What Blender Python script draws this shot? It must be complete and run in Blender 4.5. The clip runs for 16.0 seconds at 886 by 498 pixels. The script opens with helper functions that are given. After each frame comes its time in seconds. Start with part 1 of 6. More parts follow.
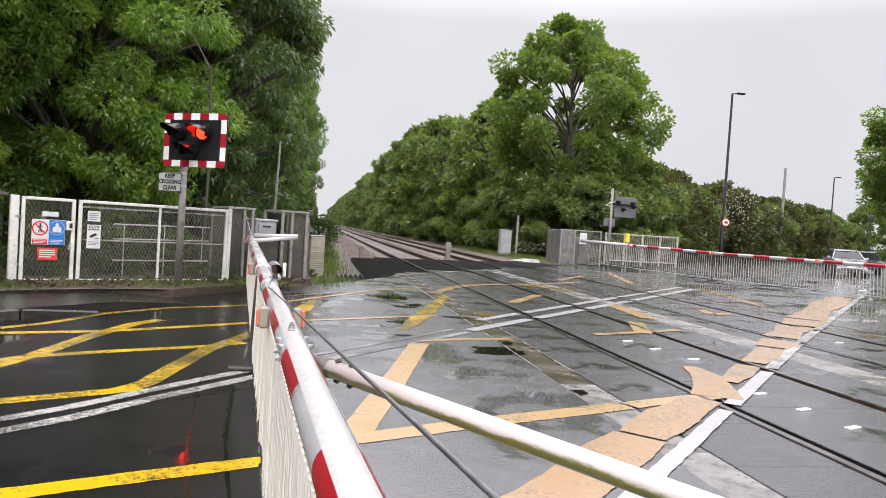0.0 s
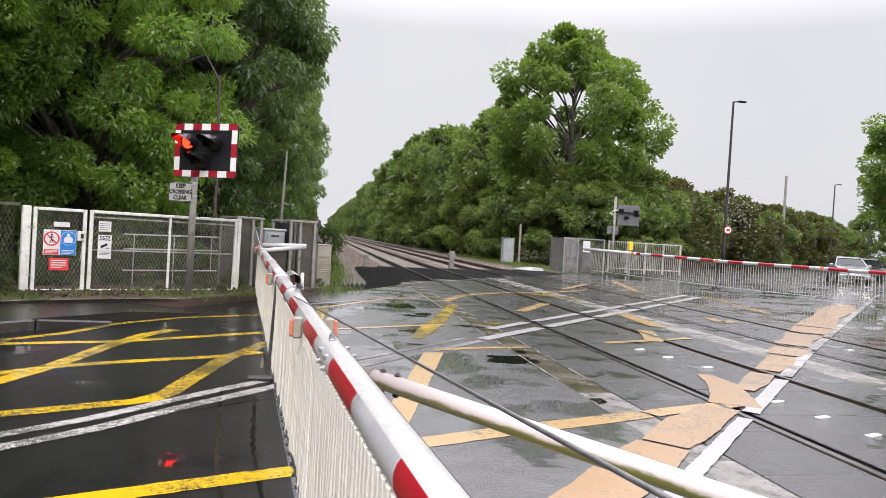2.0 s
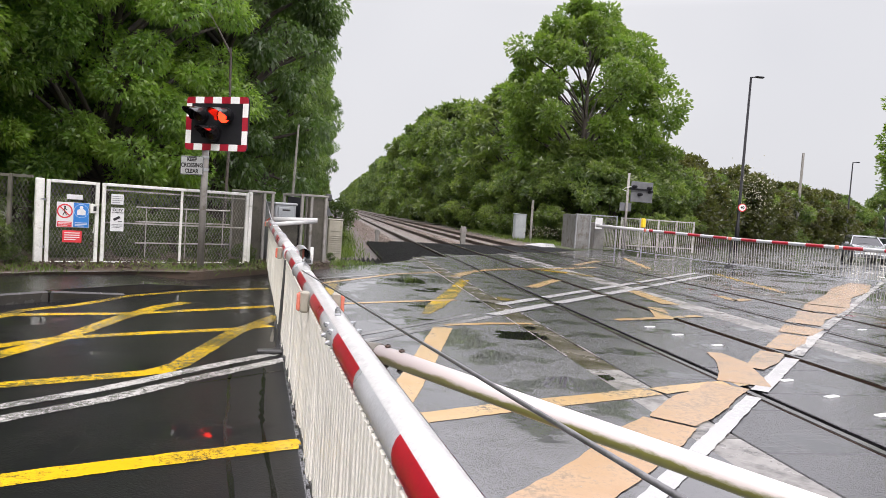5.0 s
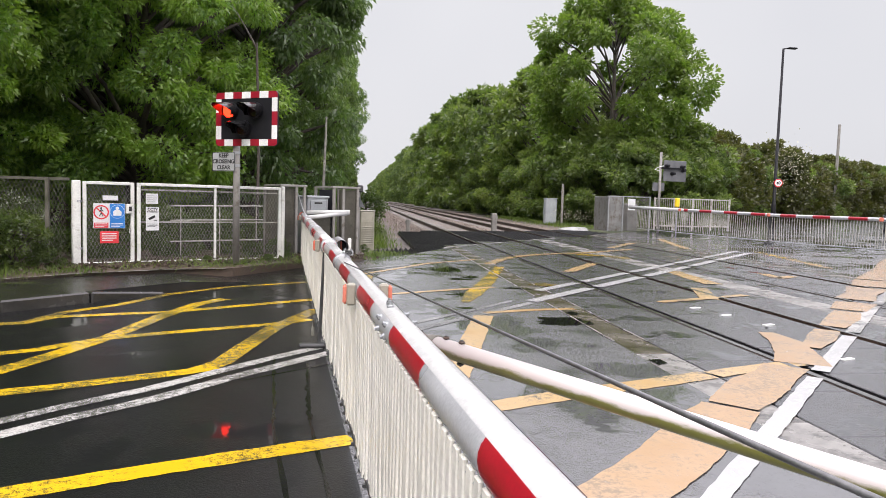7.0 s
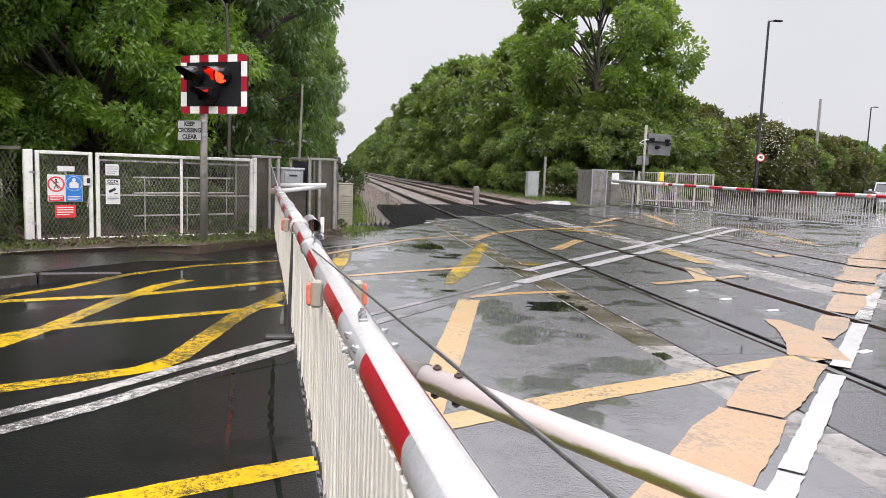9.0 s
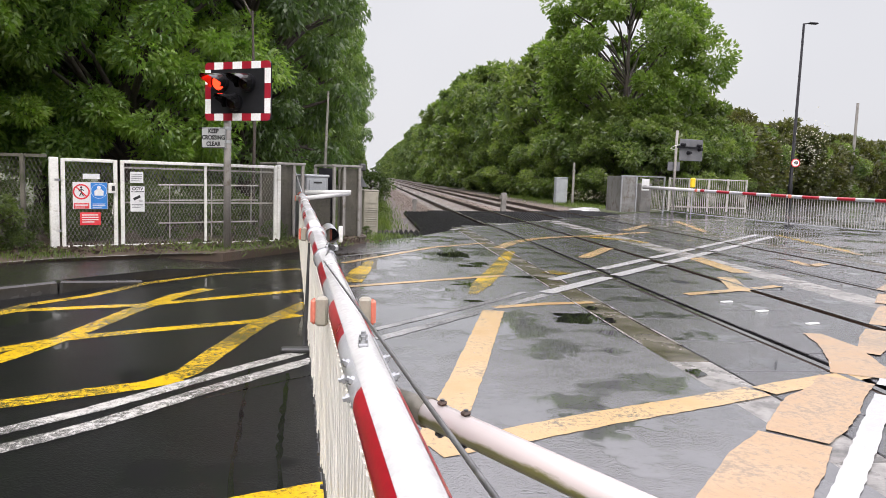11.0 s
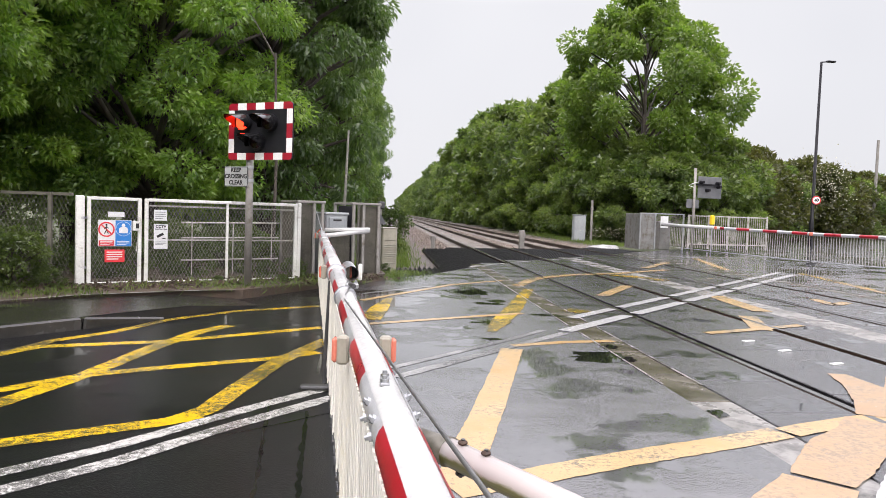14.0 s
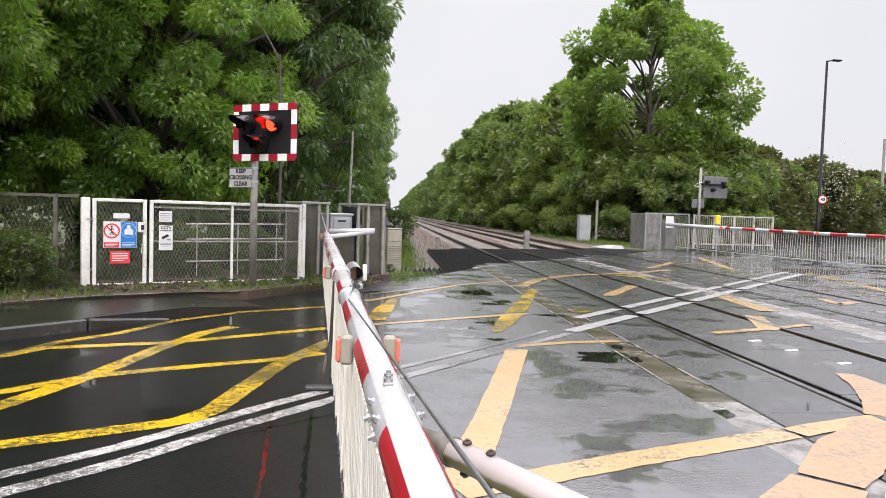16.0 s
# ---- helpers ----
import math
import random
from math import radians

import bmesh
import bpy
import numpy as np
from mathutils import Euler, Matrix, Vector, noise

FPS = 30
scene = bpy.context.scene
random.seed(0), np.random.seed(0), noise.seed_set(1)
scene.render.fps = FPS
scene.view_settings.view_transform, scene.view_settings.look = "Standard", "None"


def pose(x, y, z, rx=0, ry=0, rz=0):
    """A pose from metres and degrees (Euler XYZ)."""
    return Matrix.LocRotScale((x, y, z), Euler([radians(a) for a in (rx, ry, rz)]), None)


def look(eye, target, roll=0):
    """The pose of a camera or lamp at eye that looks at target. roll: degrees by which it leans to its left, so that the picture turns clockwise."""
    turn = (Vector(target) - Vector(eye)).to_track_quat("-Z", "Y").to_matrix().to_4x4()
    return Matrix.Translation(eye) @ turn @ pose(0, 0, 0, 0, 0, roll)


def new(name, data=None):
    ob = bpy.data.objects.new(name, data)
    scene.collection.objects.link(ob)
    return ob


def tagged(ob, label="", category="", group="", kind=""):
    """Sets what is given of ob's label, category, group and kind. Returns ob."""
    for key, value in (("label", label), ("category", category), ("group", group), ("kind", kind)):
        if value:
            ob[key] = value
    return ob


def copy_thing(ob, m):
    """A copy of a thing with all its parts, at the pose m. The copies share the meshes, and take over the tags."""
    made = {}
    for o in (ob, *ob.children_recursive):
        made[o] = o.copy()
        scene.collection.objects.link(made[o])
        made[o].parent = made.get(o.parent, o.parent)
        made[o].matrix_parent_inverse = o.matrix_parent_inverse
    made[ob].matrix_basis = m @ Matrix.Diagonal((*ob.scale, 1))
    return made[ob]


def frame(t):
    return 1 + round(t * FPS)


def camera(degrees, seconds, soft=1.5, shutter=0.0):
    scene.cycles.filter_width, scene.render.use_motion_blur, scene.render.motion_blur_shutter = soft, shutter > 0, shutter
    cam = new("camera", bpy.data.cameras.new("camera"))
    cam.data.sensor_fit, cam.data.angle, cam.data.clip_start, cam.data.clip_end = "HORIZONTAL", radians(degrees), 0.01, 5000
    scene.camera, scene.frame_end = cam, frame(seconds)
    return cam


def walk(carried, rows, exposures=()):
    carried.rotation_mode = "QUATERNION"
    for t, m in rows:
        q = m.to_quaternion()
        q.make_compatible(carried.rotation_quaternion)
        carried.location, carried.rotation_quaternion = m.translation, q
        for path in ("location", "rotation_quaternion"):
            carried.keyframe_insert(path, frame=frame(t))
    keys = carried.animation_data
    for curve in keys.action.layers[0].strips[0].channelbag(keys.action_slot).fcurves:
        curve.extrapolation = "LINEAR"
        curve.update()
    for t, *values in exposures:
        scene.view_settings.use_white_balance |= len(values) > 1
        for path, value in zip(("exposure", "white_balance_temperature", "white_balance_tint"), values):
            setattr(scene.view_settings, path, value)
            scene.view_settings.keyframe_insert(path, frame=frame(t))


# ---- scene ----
cam = camera(64.0, 16.0, soft=0.7)
PATH = [
    (0, (0.81, 3.215, 1.248), (1.161, 5.183, 1.191), 3.6),
    (0.5, (0.744, 3.208, 1.247), (1.095, 5.176, 1.192), 3.3),
    (1, (0.685, 3.213, 1.244), (1.037, 5.181, 1.195), 3.1),
    (1.5, (0.659, 3.214, 1.245), (1.009, 5.183, 1.205), 3.2),
    (2, (0.661, 3.216, 1.246), (1.01, 5.185, 1.213), 3.4),
    (2.5, (0.673, 3.22, 1.246), (1.025, 5.188, 1.216), 3.7),
    (3, (0.684, 3.222, 1.244), (1.038, 5.19, 1.209), 4.0),
    (3.5, (0.686, 3.215, 1.247), (1.039, 5.183, 1.2), 4.1),
    (4, (0.687, 3.219, 1.247), (1.031, 5.188, 1.183), 4.1),
    (6.5, (0.655, 3.278, 1.252), (0.916, 5.256, 1.108), 2.4),
    (7, (0.617, 3.379, 1.226), (0.856, 5.359, 1.085), 1.6),
    (7.5, (0.65, 3.619, 1.232), (0.888, 5.599, 1.083), 1.4),
    (8, (0.664, 3.728, 1.251), (0.937, 5.702, 1.079), 1.7),
    (8.2, (0.642, 3.778, 1.247), (0.937, 5.747, 1.064), 1.9),
    (10.3, (0.722, 4.138, 1.257), (1.011, 6.103, 1.022), 2.3),
    (10.5, (0.728, 4.143, 1.258), (0.993, 6.113, 1.031), 2.1),
    (11, (0.736, 4.157, 1.258), (0.953, 6.135, 1.055), 1.9),
    (11.5, (0.733, 4.156, 1.261), (0.928, 6.137, 1.076), 1.9),
    (12, (0.722, 4.164, 1.257), (0.908, 6.149, 1.088), 2.0),
    (12.5, (0.714, 4.155, 1.259), (0.896, 6.141, 1.107), 2.0),
    (13, (0.714, 4.145, 1.262), (0.891, 6.133, 1.128), 2.0),
    (13.5, (0.715, 4.133, 1.265), (0.885, 6.123, 1.15), 2.0),
    (14, (0.726, 4.123, 1.27), (0.89, 6.114, 1.169), 1.9),
    (14.5, (0.734, 4.122, 1.27), (0.894, 6.113, 1.178), 1.8),
    (15, (0.734, 4.144, 1.263), (0.894, 6.136, 1.174), 1.8),
    (15.5, (0.733, 4.136, 1.264), (0.888, 6.127, 1.17), 1.8),
    (16, (0.73, 4.136, 1.264), (0.88, 6.127, 1.165), 1.7),
]
walk(cam, [(t, look(eye, target, roll)) for t, eye, target, roll in PATH], exposures=((0.0, 0.06), (8.0, 0.08), (11.0, 0.1), (13.5, 0.2), (16.0, 0.2)))

# ---- world and light: overcast, wet morning ----
U = Vector((0.64, 0.768, 0.0))      # along the road, away from the near kerb end
N = Vector((0.768, -0.64, 0.0))     # across the road


def rd(s, c, z=0.0):
    """A place on the road: s metres along it, c metres across."""
    return U * s + N * c + Vector((0, 0, z))


def build_world():
    w = bpy.data.worlds.new("overcast_sky")
    w.use_nodes = True
    nt = w.node_tree
    bg = nt.nodes["Background"]
    sky = nt.nodes.new("ShaderNodeTexSky")
    sky.sky_type = "NISHITA"
    sky.sun_disc = False
    sky.sun_elevation, sky.sun_rotation = radians(43), radians(191)
    sky.dust_density, sky.air_density = 6.0, 1.0
    gain = nt.nodes.new("ShaderNodeMix")
    gain.data_type, gain.blend_type = "RGBA", "MULTIPLY"
    gain.inputs[0].default_value = 1.0
    gain.inputs[7].default_value = (0.09, 0.09, 0.09, 1)
    nt.links.new(sky.outputs[0], gain.inputs[6])
    co = nt.nodes.new("ShaderNodeTexCoord")
    no = nt.nodes.new("ShaderNodeTexNoise")
    no.inputs["Scale"].default_value, no.inputs["Detail"].default_value = 1.6, 3.0
    nt.links.new(co.outputs["Generated"], no.inputs["Vector"])
    ramp = nt.nodes.new("ShaderNodeValToRGB")
    ramp.color_ramp.elements[0].color, ramp.color_ramp.elements[1].color = (0.725, 0.725, 0.77, 1), (0.815, 0.81, 0.845, 1)
    ramp.color_ramp.elements[0].position, ramp.color_ramp.elements[1].position = 0.35, 0.65
    nt.links.new(no.outputs[0], ramp.inputs[0])
    mix = nt.nodes.new("ShaderNodeMix")
    mix.data_type = "RGBA"
    mix.inputs[0].default_value = 0.93
    nt.links.new(gain.outputs[2], mix.inputs[6])
    nt.links.new(ramp.outputs[0], mix.inputs[7])
    # an overcast sky is brighter overhead than at the horizon
    sep = nt.nodes.new("ShaderNodeSeparateXYZ")
    nt.links.new(co.outputs["Generated"], sep.inputs[0])
    up = nt.nodes.new("ShaderNodeValToRGB")
    up.color_ramp.elements[0].position, up.color_ramp.elements[0].color = 0.28, (1, 1, 1, 1)
    up.color_ramp.elements[1].position, up.color_ramp.elements[1].color = 0.62, (3.9, 3.72, 3.85, 1)
    nt.links.new(sep.outputs[2], up.inputs[0])
    grad = nt.nodes.new("ShaderNodeMix")
    grad.data_type, grad.blend_type = "RGBA", "MULTIPLY"
    grad.inputs[0].default_value = 1.0
    nt.links.new(mix.outputs[2], grad.inputs[6])
    nt.links.new(up.outputs[0], grad.inputs[7])
    nt.links.new(grad.outputs[2], bg.inputs["Color"])
    bg.inputs["Strength"].default_value = 1.0
    scene.world = w
    sun = new("sun", bpy.data.lights.new("sun", "SUN"))
    sun.data.energy, sun.data.angle, sun.data.color = 1.5, radians(25), (1.0, 0.96, 0.92)
    sun.matrix_world = look((-14, -72, 68), (0, 0, 0))


build_world()


# ---- materials ----
def nodes(name):
    m = bpy.data.materials.new(name)
    m.use_nodes = True
    return m, m.node_tree, m.node_tree.nodes["Principled BSDF"]


def tex(nt, kind, scale, detail=4.0, space="Object", stretch=None, rough=0.6):
    co = nt.nodes.new("ShaderNodeTexCoord")
    n = nt.nodes.new(kind)
    n.inputs["Scale"].default_value = scale
    if "Detail" in n.inputs:
        n.inputs["Detail"].default_value = detail
    if "Roughness" in n.inputs and kind == "ShaderNodeTexNoise":
        n.inputs["Roughness"].default_value = rough
    if stretch:
        mp = nt.nodes.new("ShaderNodeMapping")
        mp.inputs["Scale"].default_value = stretch
        nt.links.new(co.outputs[space], mp.inputs[0])
        nt.links.new(mp.outputs[0], n.inputs["Vector"])
    else:
        nt.links.new(co.outputs[space], n.inputs["Vector"])
    return n


def ramp(nt, fac, stops):
    r = nt.nodes.new("ShaderNodeValToRGB")
    e = r.color_ramp.elements
    while len(e) < len(stops):
        e.new(0.5)
    for el, (p, c) in zip(e, stops):
        el.position = p
        el.color = (*c, 1) if isinstance(c, tuple) else (c, c, c, 1)
    nt.links.new(fac, r.inputs[0])
    return r.outputs[0]


def mixc(nt, fac, a, b, mode="MIX"):
    m = nt.nodes.new("ShaderNodeMix")
    m.data_type, m.blend_type = "RGBA", mode
    for i, v in ((0, fac), (6, a), (7, b)):
        if isinstance(v, (int, float)):
            m.inputs[i].default_value = v if i == 0 else (v, v, v, 1)
        elif isinstance(v, tuple):
            m.inputs[i].default_value = (*v, 1)
        else:
            nt.links.new(v, m.inputs[i])
    return m.outputs[2]


def bump(nt, b, height, strength, dist=0.01):
    n = nt.nodes.new("ShaderNodeBump")
    n.inputs["Strength"].default_value, n.inputs["Distance"].default_value = strength, dist
    nt.links.new(height, n.inputs["Height"])
    nt.links.new(n.outputs[0], b.inputs["Normal"])


def surf(name, c1, c2, scale=3.0, fine=60.0, r=(0.35, 0.6), metal=0.0, bstr=0.15, bdist=0.004, dirt=None, dirt_at=0.62, stretch=None, vary=0.0, space="Object"):
    """A painted, cast or worn surface: two tones, grain, dirt patches, uneven gloss."""
    m, nt, b = nodes(name)
    a = tex(nt, "ShaderNodeTexNoise", scale, 5, space, stretch)
    f = tex(nt, "ShaderNodeTexNoise", fine, 3, space)
    col = mixc(nt, ramp(nt, a.outputs[0], [(0.35, 0.0), (0.65, 1.0)]), c1, c2)
    col = mixc(nt, 0.25, col, ramp(nt, f.outputs[0], [(0.3, 0.55), (0.7, 1.3)]), "MULTIPLY")
    if dirt:
        d = tex(nt, "ShaderNodeTexNoise", scale * 2.7, 8, space, None, 0.7)
        col = mixc(nt, ramp(nt, d.outputs[0], [(dirt_at - 0.06, 0.0), (dirt_at + 0.08, 0.85)]), col, dirt)
    if vary:
        oi = nt.nodes.new("ShaderNodeObjectInfo")
        col = mixc(nt, 1.0, col, ramp(nt, oi.outputs["Random"], [(0.0, 1 - vary), (1.0, 1 + vary)]), "MULTIPLY")
    nt.links.new(col, b.inputs["Base Color"])
    nt.links.new(ramp(nt, a.outputs[0], [(0.3, r[0]), (0.7, r[1])]), b.inputs["Roughness"])
    b.inputs["Metallic"].default_value = metal
    if bstr:
        bump(nt, b, f.outputs[0], bstr, bdist)
    return m


def wet_road(name, dark, light, r_wet=0.06, r_dry=0.3, puddle=0.5, grain=190.0, bstr=0.35, tread=False, ior=1.75, film_h=0.004, coat=1.0):
    """Rain-wet asphalt: aggregate grain, tyre polish along the road, standing water."""
    m, nt, b = nodes(name)
    g = tex(nt, "ShaderNodeTexVoronoi", grain)
    f = tex(nt, "ShaderNodeTexNoise", 90, 4)
    big = tex(nt, "ShaderNodeTexNoise", 0.55, 5, stretch=(1.0, 1.0, 1.0))
    mid = tex(nt, "ShaderNodeTexNoise", 2.2, 6)
    col = mixc(nt, ramp(nt, mid.outputs[0], [(0.3, 0.0), (0.7, 1.0)]), dark, light)
    col = mixc(nt, 0.5, col, ramp(nt, g.outputs["Color"], [(0.2, 0.5), (0.8, 1.5)]), "MULTIPLY")
    nt.links.new(col, b.inputs["Base Color"])
    comb = nt.nodes.new("ShaderNodeMath")
    comb.operation = "MULTIPLY_ADD"
    nt.links.new(mid.outputs[0], comb.inputs[0])
    comb.inputs[1].default_value = 0.35
    nt.links.new(big.outputs[0], comb.inputs[2])
    wet = ramp(nt, comb.outputs[0], [(puddle + 0.19, 1.0), (puddle + 0.245, 0.0)])
    b.inputs["Roughness"].default_value = 0.42
    b.inputs["IOR"].default_value = 1.5
    # the film of rain water over it
    b.inputs["Specular IOR Level"].default_value = 0.1
    b.inputs["Coat Weight"].default_value, b.inputs["Coat IOR"].default_value = coat, ior
    nt.links.new(ramp(nt, comb.outputs[0], [(puddle + 0.19, r_dry), (puddle + 0.245, r_wet)]), b.inputs["Coat Roughness"])
    film = nt.nodes.new("ShaderNodeBump")
    film.inputs["Strength"].default_value, film.inputs["Distance"].default_value = 1.0, film_h
    nt.links.new(mixc(nt, wet, 0.5, mixc(nt, 0.6, f.outputs[0], g.outputs["Distance"])), film.inputs["Height"])
    nt.links.new(film.outputs[0], b.inputs["Coat Normal"])
    h = mixc(nt, 0.7, f.outputs[0], g.outputs["Distance"])
    h = mixc(nt, wet, 0.5, h)
    if tread:
        # raised anti-slip pattern, about 3 cm
        wx = tex(nt, "ShaderNodeTexWave", 10.5, 0, stretch=(1, 0.0, 0))
        wy = tex(nt, "ShaderNodeTexWave", 10.5, 0, stretch=(0.0, 1, 0))
        wy.bands_direction = "Y"
        h = mixc(nt, 0.6, h, mixc(nt, 1.0, wx.outputs[0], wy.outputs[0], "MULTIPLY"))
    bump(nt, b, h, bstr, 0.0022)
    return m


def paint_worn(name, c1, c2, under, wear=0.5, r=(0.1, 0.3)):
    """Thermoplastic road paint, chipped and rubbed thin, rain-wet."""
    m, nt, b = nodes(name)
    a = tex(nt, "ShaderNodeTexNoise", 1.3, 6)
    c = tex(nt, "ShaderNodeTexNoise", 22.0, 12, rough=0.92)
    g = tex(nt, "ShaderNodeTexVoronoi", 170)
    col = mixc(nt, ramp(nt, a.outputs[0], [(0.35, 0.0), (0.65, 1.0)]), c1, c2)
    k = nt.nodes.new("ShaderNodeMath")
    k.operation = "MULTIPLY_ADD"
    nt.links.new(a.outputs[0], k.inputs[0])
    k.inputs[1].default_value = 0.45
    nt.links.new(c.outputs[0], k.inputs[2])
    w = ramp(nt, k.outputs[0], [(wear + 0.22, 0.0), (wear + 0.29, 0.92)])
    col = mixc(nt, w, col, under)
    col = mixc(nt, 0.2, col, ramp(nt, g.outputs["Color"], [(0.2, 0.5), (0.8, 1.3)]), "MULTIPLY")
    nt.links.new(col, b.inputs["Base Color"])
    nt.links.new(ramp(nt, c.outputs[0], [(0.35, r[0]), (0.65, r[1])]), b.inputs["Roughness"])
    bump(nt, b, mixc(nt, 0.6, g.outputs["Distance"], c.outputs[0]), 0.14, 0.0012)
    return m


def leaf_mat(name, c1, c2, c3):
    m, nt, b = nodes(name)
    geo = nt.nodes.new("ShaderNodeNewGeometry")
    n = tex(nt, "ShaderNodeTexNoise", 0.7, 3)
    oi = nt.nodes.new("ShaderNodeObjectInfo")
    col = mixc(nt, geo.outputs["Random Per Island"], c1, c2)
    col = mixc(nt, ramp(nt, n.outputs[0], [(0.42, 0.0), (0.68, 0.8)]), col, c3)
    col = mixc(nt, 1.0, col, ramp(nt, oi.outputs["Random"], [(0.0, (0.8, 0.82, 0.8)), (1.0, (1.2, 1.15, 1.05))]), "MULTIPLY")
    nt.links.new(col, b.inputs["Base Color"])
    b.inputs["Roughness"].default_value = 0.3
    b.inputs["Specular IOR Level"].default_value = 0.75
    tr = nt.nodes.new("ShaderNodeBsdfTranslucent")
    nt.links.new(mixc(nt, 1.0, col, (1.1, 1.35, 0.5), "MULTIPLY"), tr.inputs[0])
    ms = nt.nodes.new("ShaderNodeMixShader")
    ms.inputs[0].default_value = 0.56
    nt.links.new(b.outputs[0], ms.inputs[1])
    nt.links.new(tr.outputs[0], ms.inputs[2])
    nt.links.new(ms.outputs[0], nt.nodes["Material Output"].inputs[0])
    return m


def glow(name, color, strength):
    m, nt, b = nodes(name)
    b.inputs["Base Color"].default_value = (*color, 1)
    b.inputs["Emission Color"].default_value = (*color, 1)
    b.inputs["Emission Strength"].default_value = strength
    b.inputs["Roughness"].default_value = 0.25
    return m


M = {}
M["asphalt"] = wet_road("wet_asphalt", (0.034, 0.034, 0.036), (0.062, 0.062, 0.065), 0.03, 0.19, 0.48, 70, 0.6, ior=2.1, film_h=0.0018)
# darker copy of the asphalt: the dark tree reflection is put into its colour
M["lane"] = wet_road("wet_asphalt_dark_reflection", (0.003, 0.003, 0.0035), (0.006, 0.006, 0.0066), 0.025, 0.075, 0.54, 95, 0.6, ior=1.3, film_h=0.0013, coat=0.65)
M["footway"] = wet_road("wet_footway", (0.009, 0.0085, 0.008), (0.02, 0.019, 0.018), 0.03, 0.12, 0.54, 85, 0.4, ior=1.45, film_h=0.0022)
M["deck"] = wet_road("wet_rubber_panel", (0.009, 0.009, 0.0105), (0.02, 0.02, 0.023), 0.05, 0.2, 0.56, 60, 0.6, True, ior=1.75, film_h=0.0022)
M["concrete"] = surf("wet_concrete", (0.06, 0.052, 0.036), (0.12, 0.105, 0.075), 2.0, 80, (0.12, 0.35), 0, 0.3, 0.002, (0.03, 0.024, 0.01), 0.5)
M["water"] = surf("standing_rain_water", (0.006, 0.006, 0.0065), (0.01, 0.01, 0.01), 1, 20, (0.015, 0.03), 0, 0.0)
M["water"].node_tree.nodes["Principled BSDF"].inputs["IOR"].default_value = 1.4
M["pale"] = surf("pale_worn_concrete", (0.17, 0.16, 0.148), (0.28, 0.27, 0.25), 1.6, 70, (0.15, 0.4), 0, 0.2, 0.002, (0.06, 0.058, 0.052), 0.52)
M["tar"] = surf("bitumen_seam", (0.006, 0.006, 0.006), (0.012, 0.012, 0.012), 3, 60, (0.06, 0.2), 0, 0.1, 0.003)
# near-black bed below the panels and in the gaps beside the rails
M["pit"] = surf("flangeway_bed", (0.006, 0.0055, 0.005), (0.012, 0.011, 0.01), 4, 60, (0.5, 0.8))
M["yellow"] = paint_worn("bright_yellow_paint", (0.56, 0.36, 0.01), (0.64, 0.44, 0.02), (0.04, 0.036, 0.02), 0.485)
M["yellow_worn"] = paint_worn("ragged_yellow_paint", (0.54, 0.35, 0.012), (0.62, 0.43, 0.03), (0.03, 0.028, 0.02), 0.455)
# worn yellow whose paler tone also holds the sky glare off the wet road
M["buff"] = paint_worn("worn_glare_yellow_paint", (0.37, 0.24, 0.1), (0.45, 0.32, 0.16), (0.09, 0.085, 0.075), 0.53, (0.12, 0.3))
M["amber"] = paint_worn("orange_surfacing", (0.32, 0.2, 0.1), (0.38, 0.26, 0.15), (0.2, 0.15, 0.1), 0.505, (0.12, 0.3))
M["white_line"] = paint_worn("white_road_paint", (0.33, 0.33, 0.325), (0.41, 0.41, 0.4), (0.12, 0.12, 0.115), 0.56, (0.1, 0.35))
M["white_old"] = paint_worn("worn_white_paint", (0.45, 0.44, 0.41), (0.57, 0.56, 0.53), (0.035, 0.035, 0.033), 0.465, (0.1, 0.35))
M["white_ghost"] = paint_worn("ghost_white_paint", (0.3, 0.3, 0.29), (0.4, 0.4, 0.38), (0.035, 0.035, 0.035), 0.44, (0.15, 0.4))
M["kerb"] = surf("wet_kerb_concrete", (0.022, 0.021, 0.019), (0.045, 0.043, 0.039), 3, 90, (0.12, 0.35), 0, 0.3, 0.004, vary=0.15)
M["grass_ground"] = surf("grass_soil", (0.04, 0.055, 0.02), (0.075, 0.085, 0.032), 0.8, 30, (0.6, 0.9), 0, 0.6, 0.05, (0.06, 0.045, 0.03), 0.6)
M["litter"] = surf("leaf_litter", (0.05, 0.034, 0.022), (0.09, 0.06, 0.04), 3, 50, (0.4, 0.8), 0, 0.9, 0.03, (0.05, 0.06, 0.025), 0.6)
M["ballast_bed"] = surf("ballast_bed", (0.08, 0.066, 0.055), (0.13, 0.11, 0.095), 2, 28, (0.5, 0.8), 0, 1.0, 0.05)
M["stone"] = surf("ballast_stone", (0.125, 0.095, 0.075), (0.25, 0.2, 0.165), 1.2, 25, (0.35, 0.6), 0, 0.4, 0.01)
M["sleeper"] = surf("concrete_sleeper", (0.13, 0.115, 0.098), (0.2, 0.18, 0.155), 2, 50, (0.3, 0.6), 0, 0.3, 0.004, (0.12, 0.08, 0.05), 0.58, vary=0.2)
M["rail_side"] = surf("rusty_rail", (0.04, 0.024, 0.017), (0.075, 0.045, 0.03), 5, 70, (0.4, 0.7), 0.2, 0.3, 0.003)
M["rail_top"] = surf("polished_rail_head", (0.22, 0.21, 0.2), (0.32, 0.31, 0.3), 4, 60, (0.12, 0.3), 1.0, 0.05, 0.001)
M["black_rubber"] = surf("black_trespass_rubber", (0.008, 0.008, 0.009), (0.016, 0.016, 0.017), 4, 40, (0.35, 0.6), 0, 0.2, 0.003)
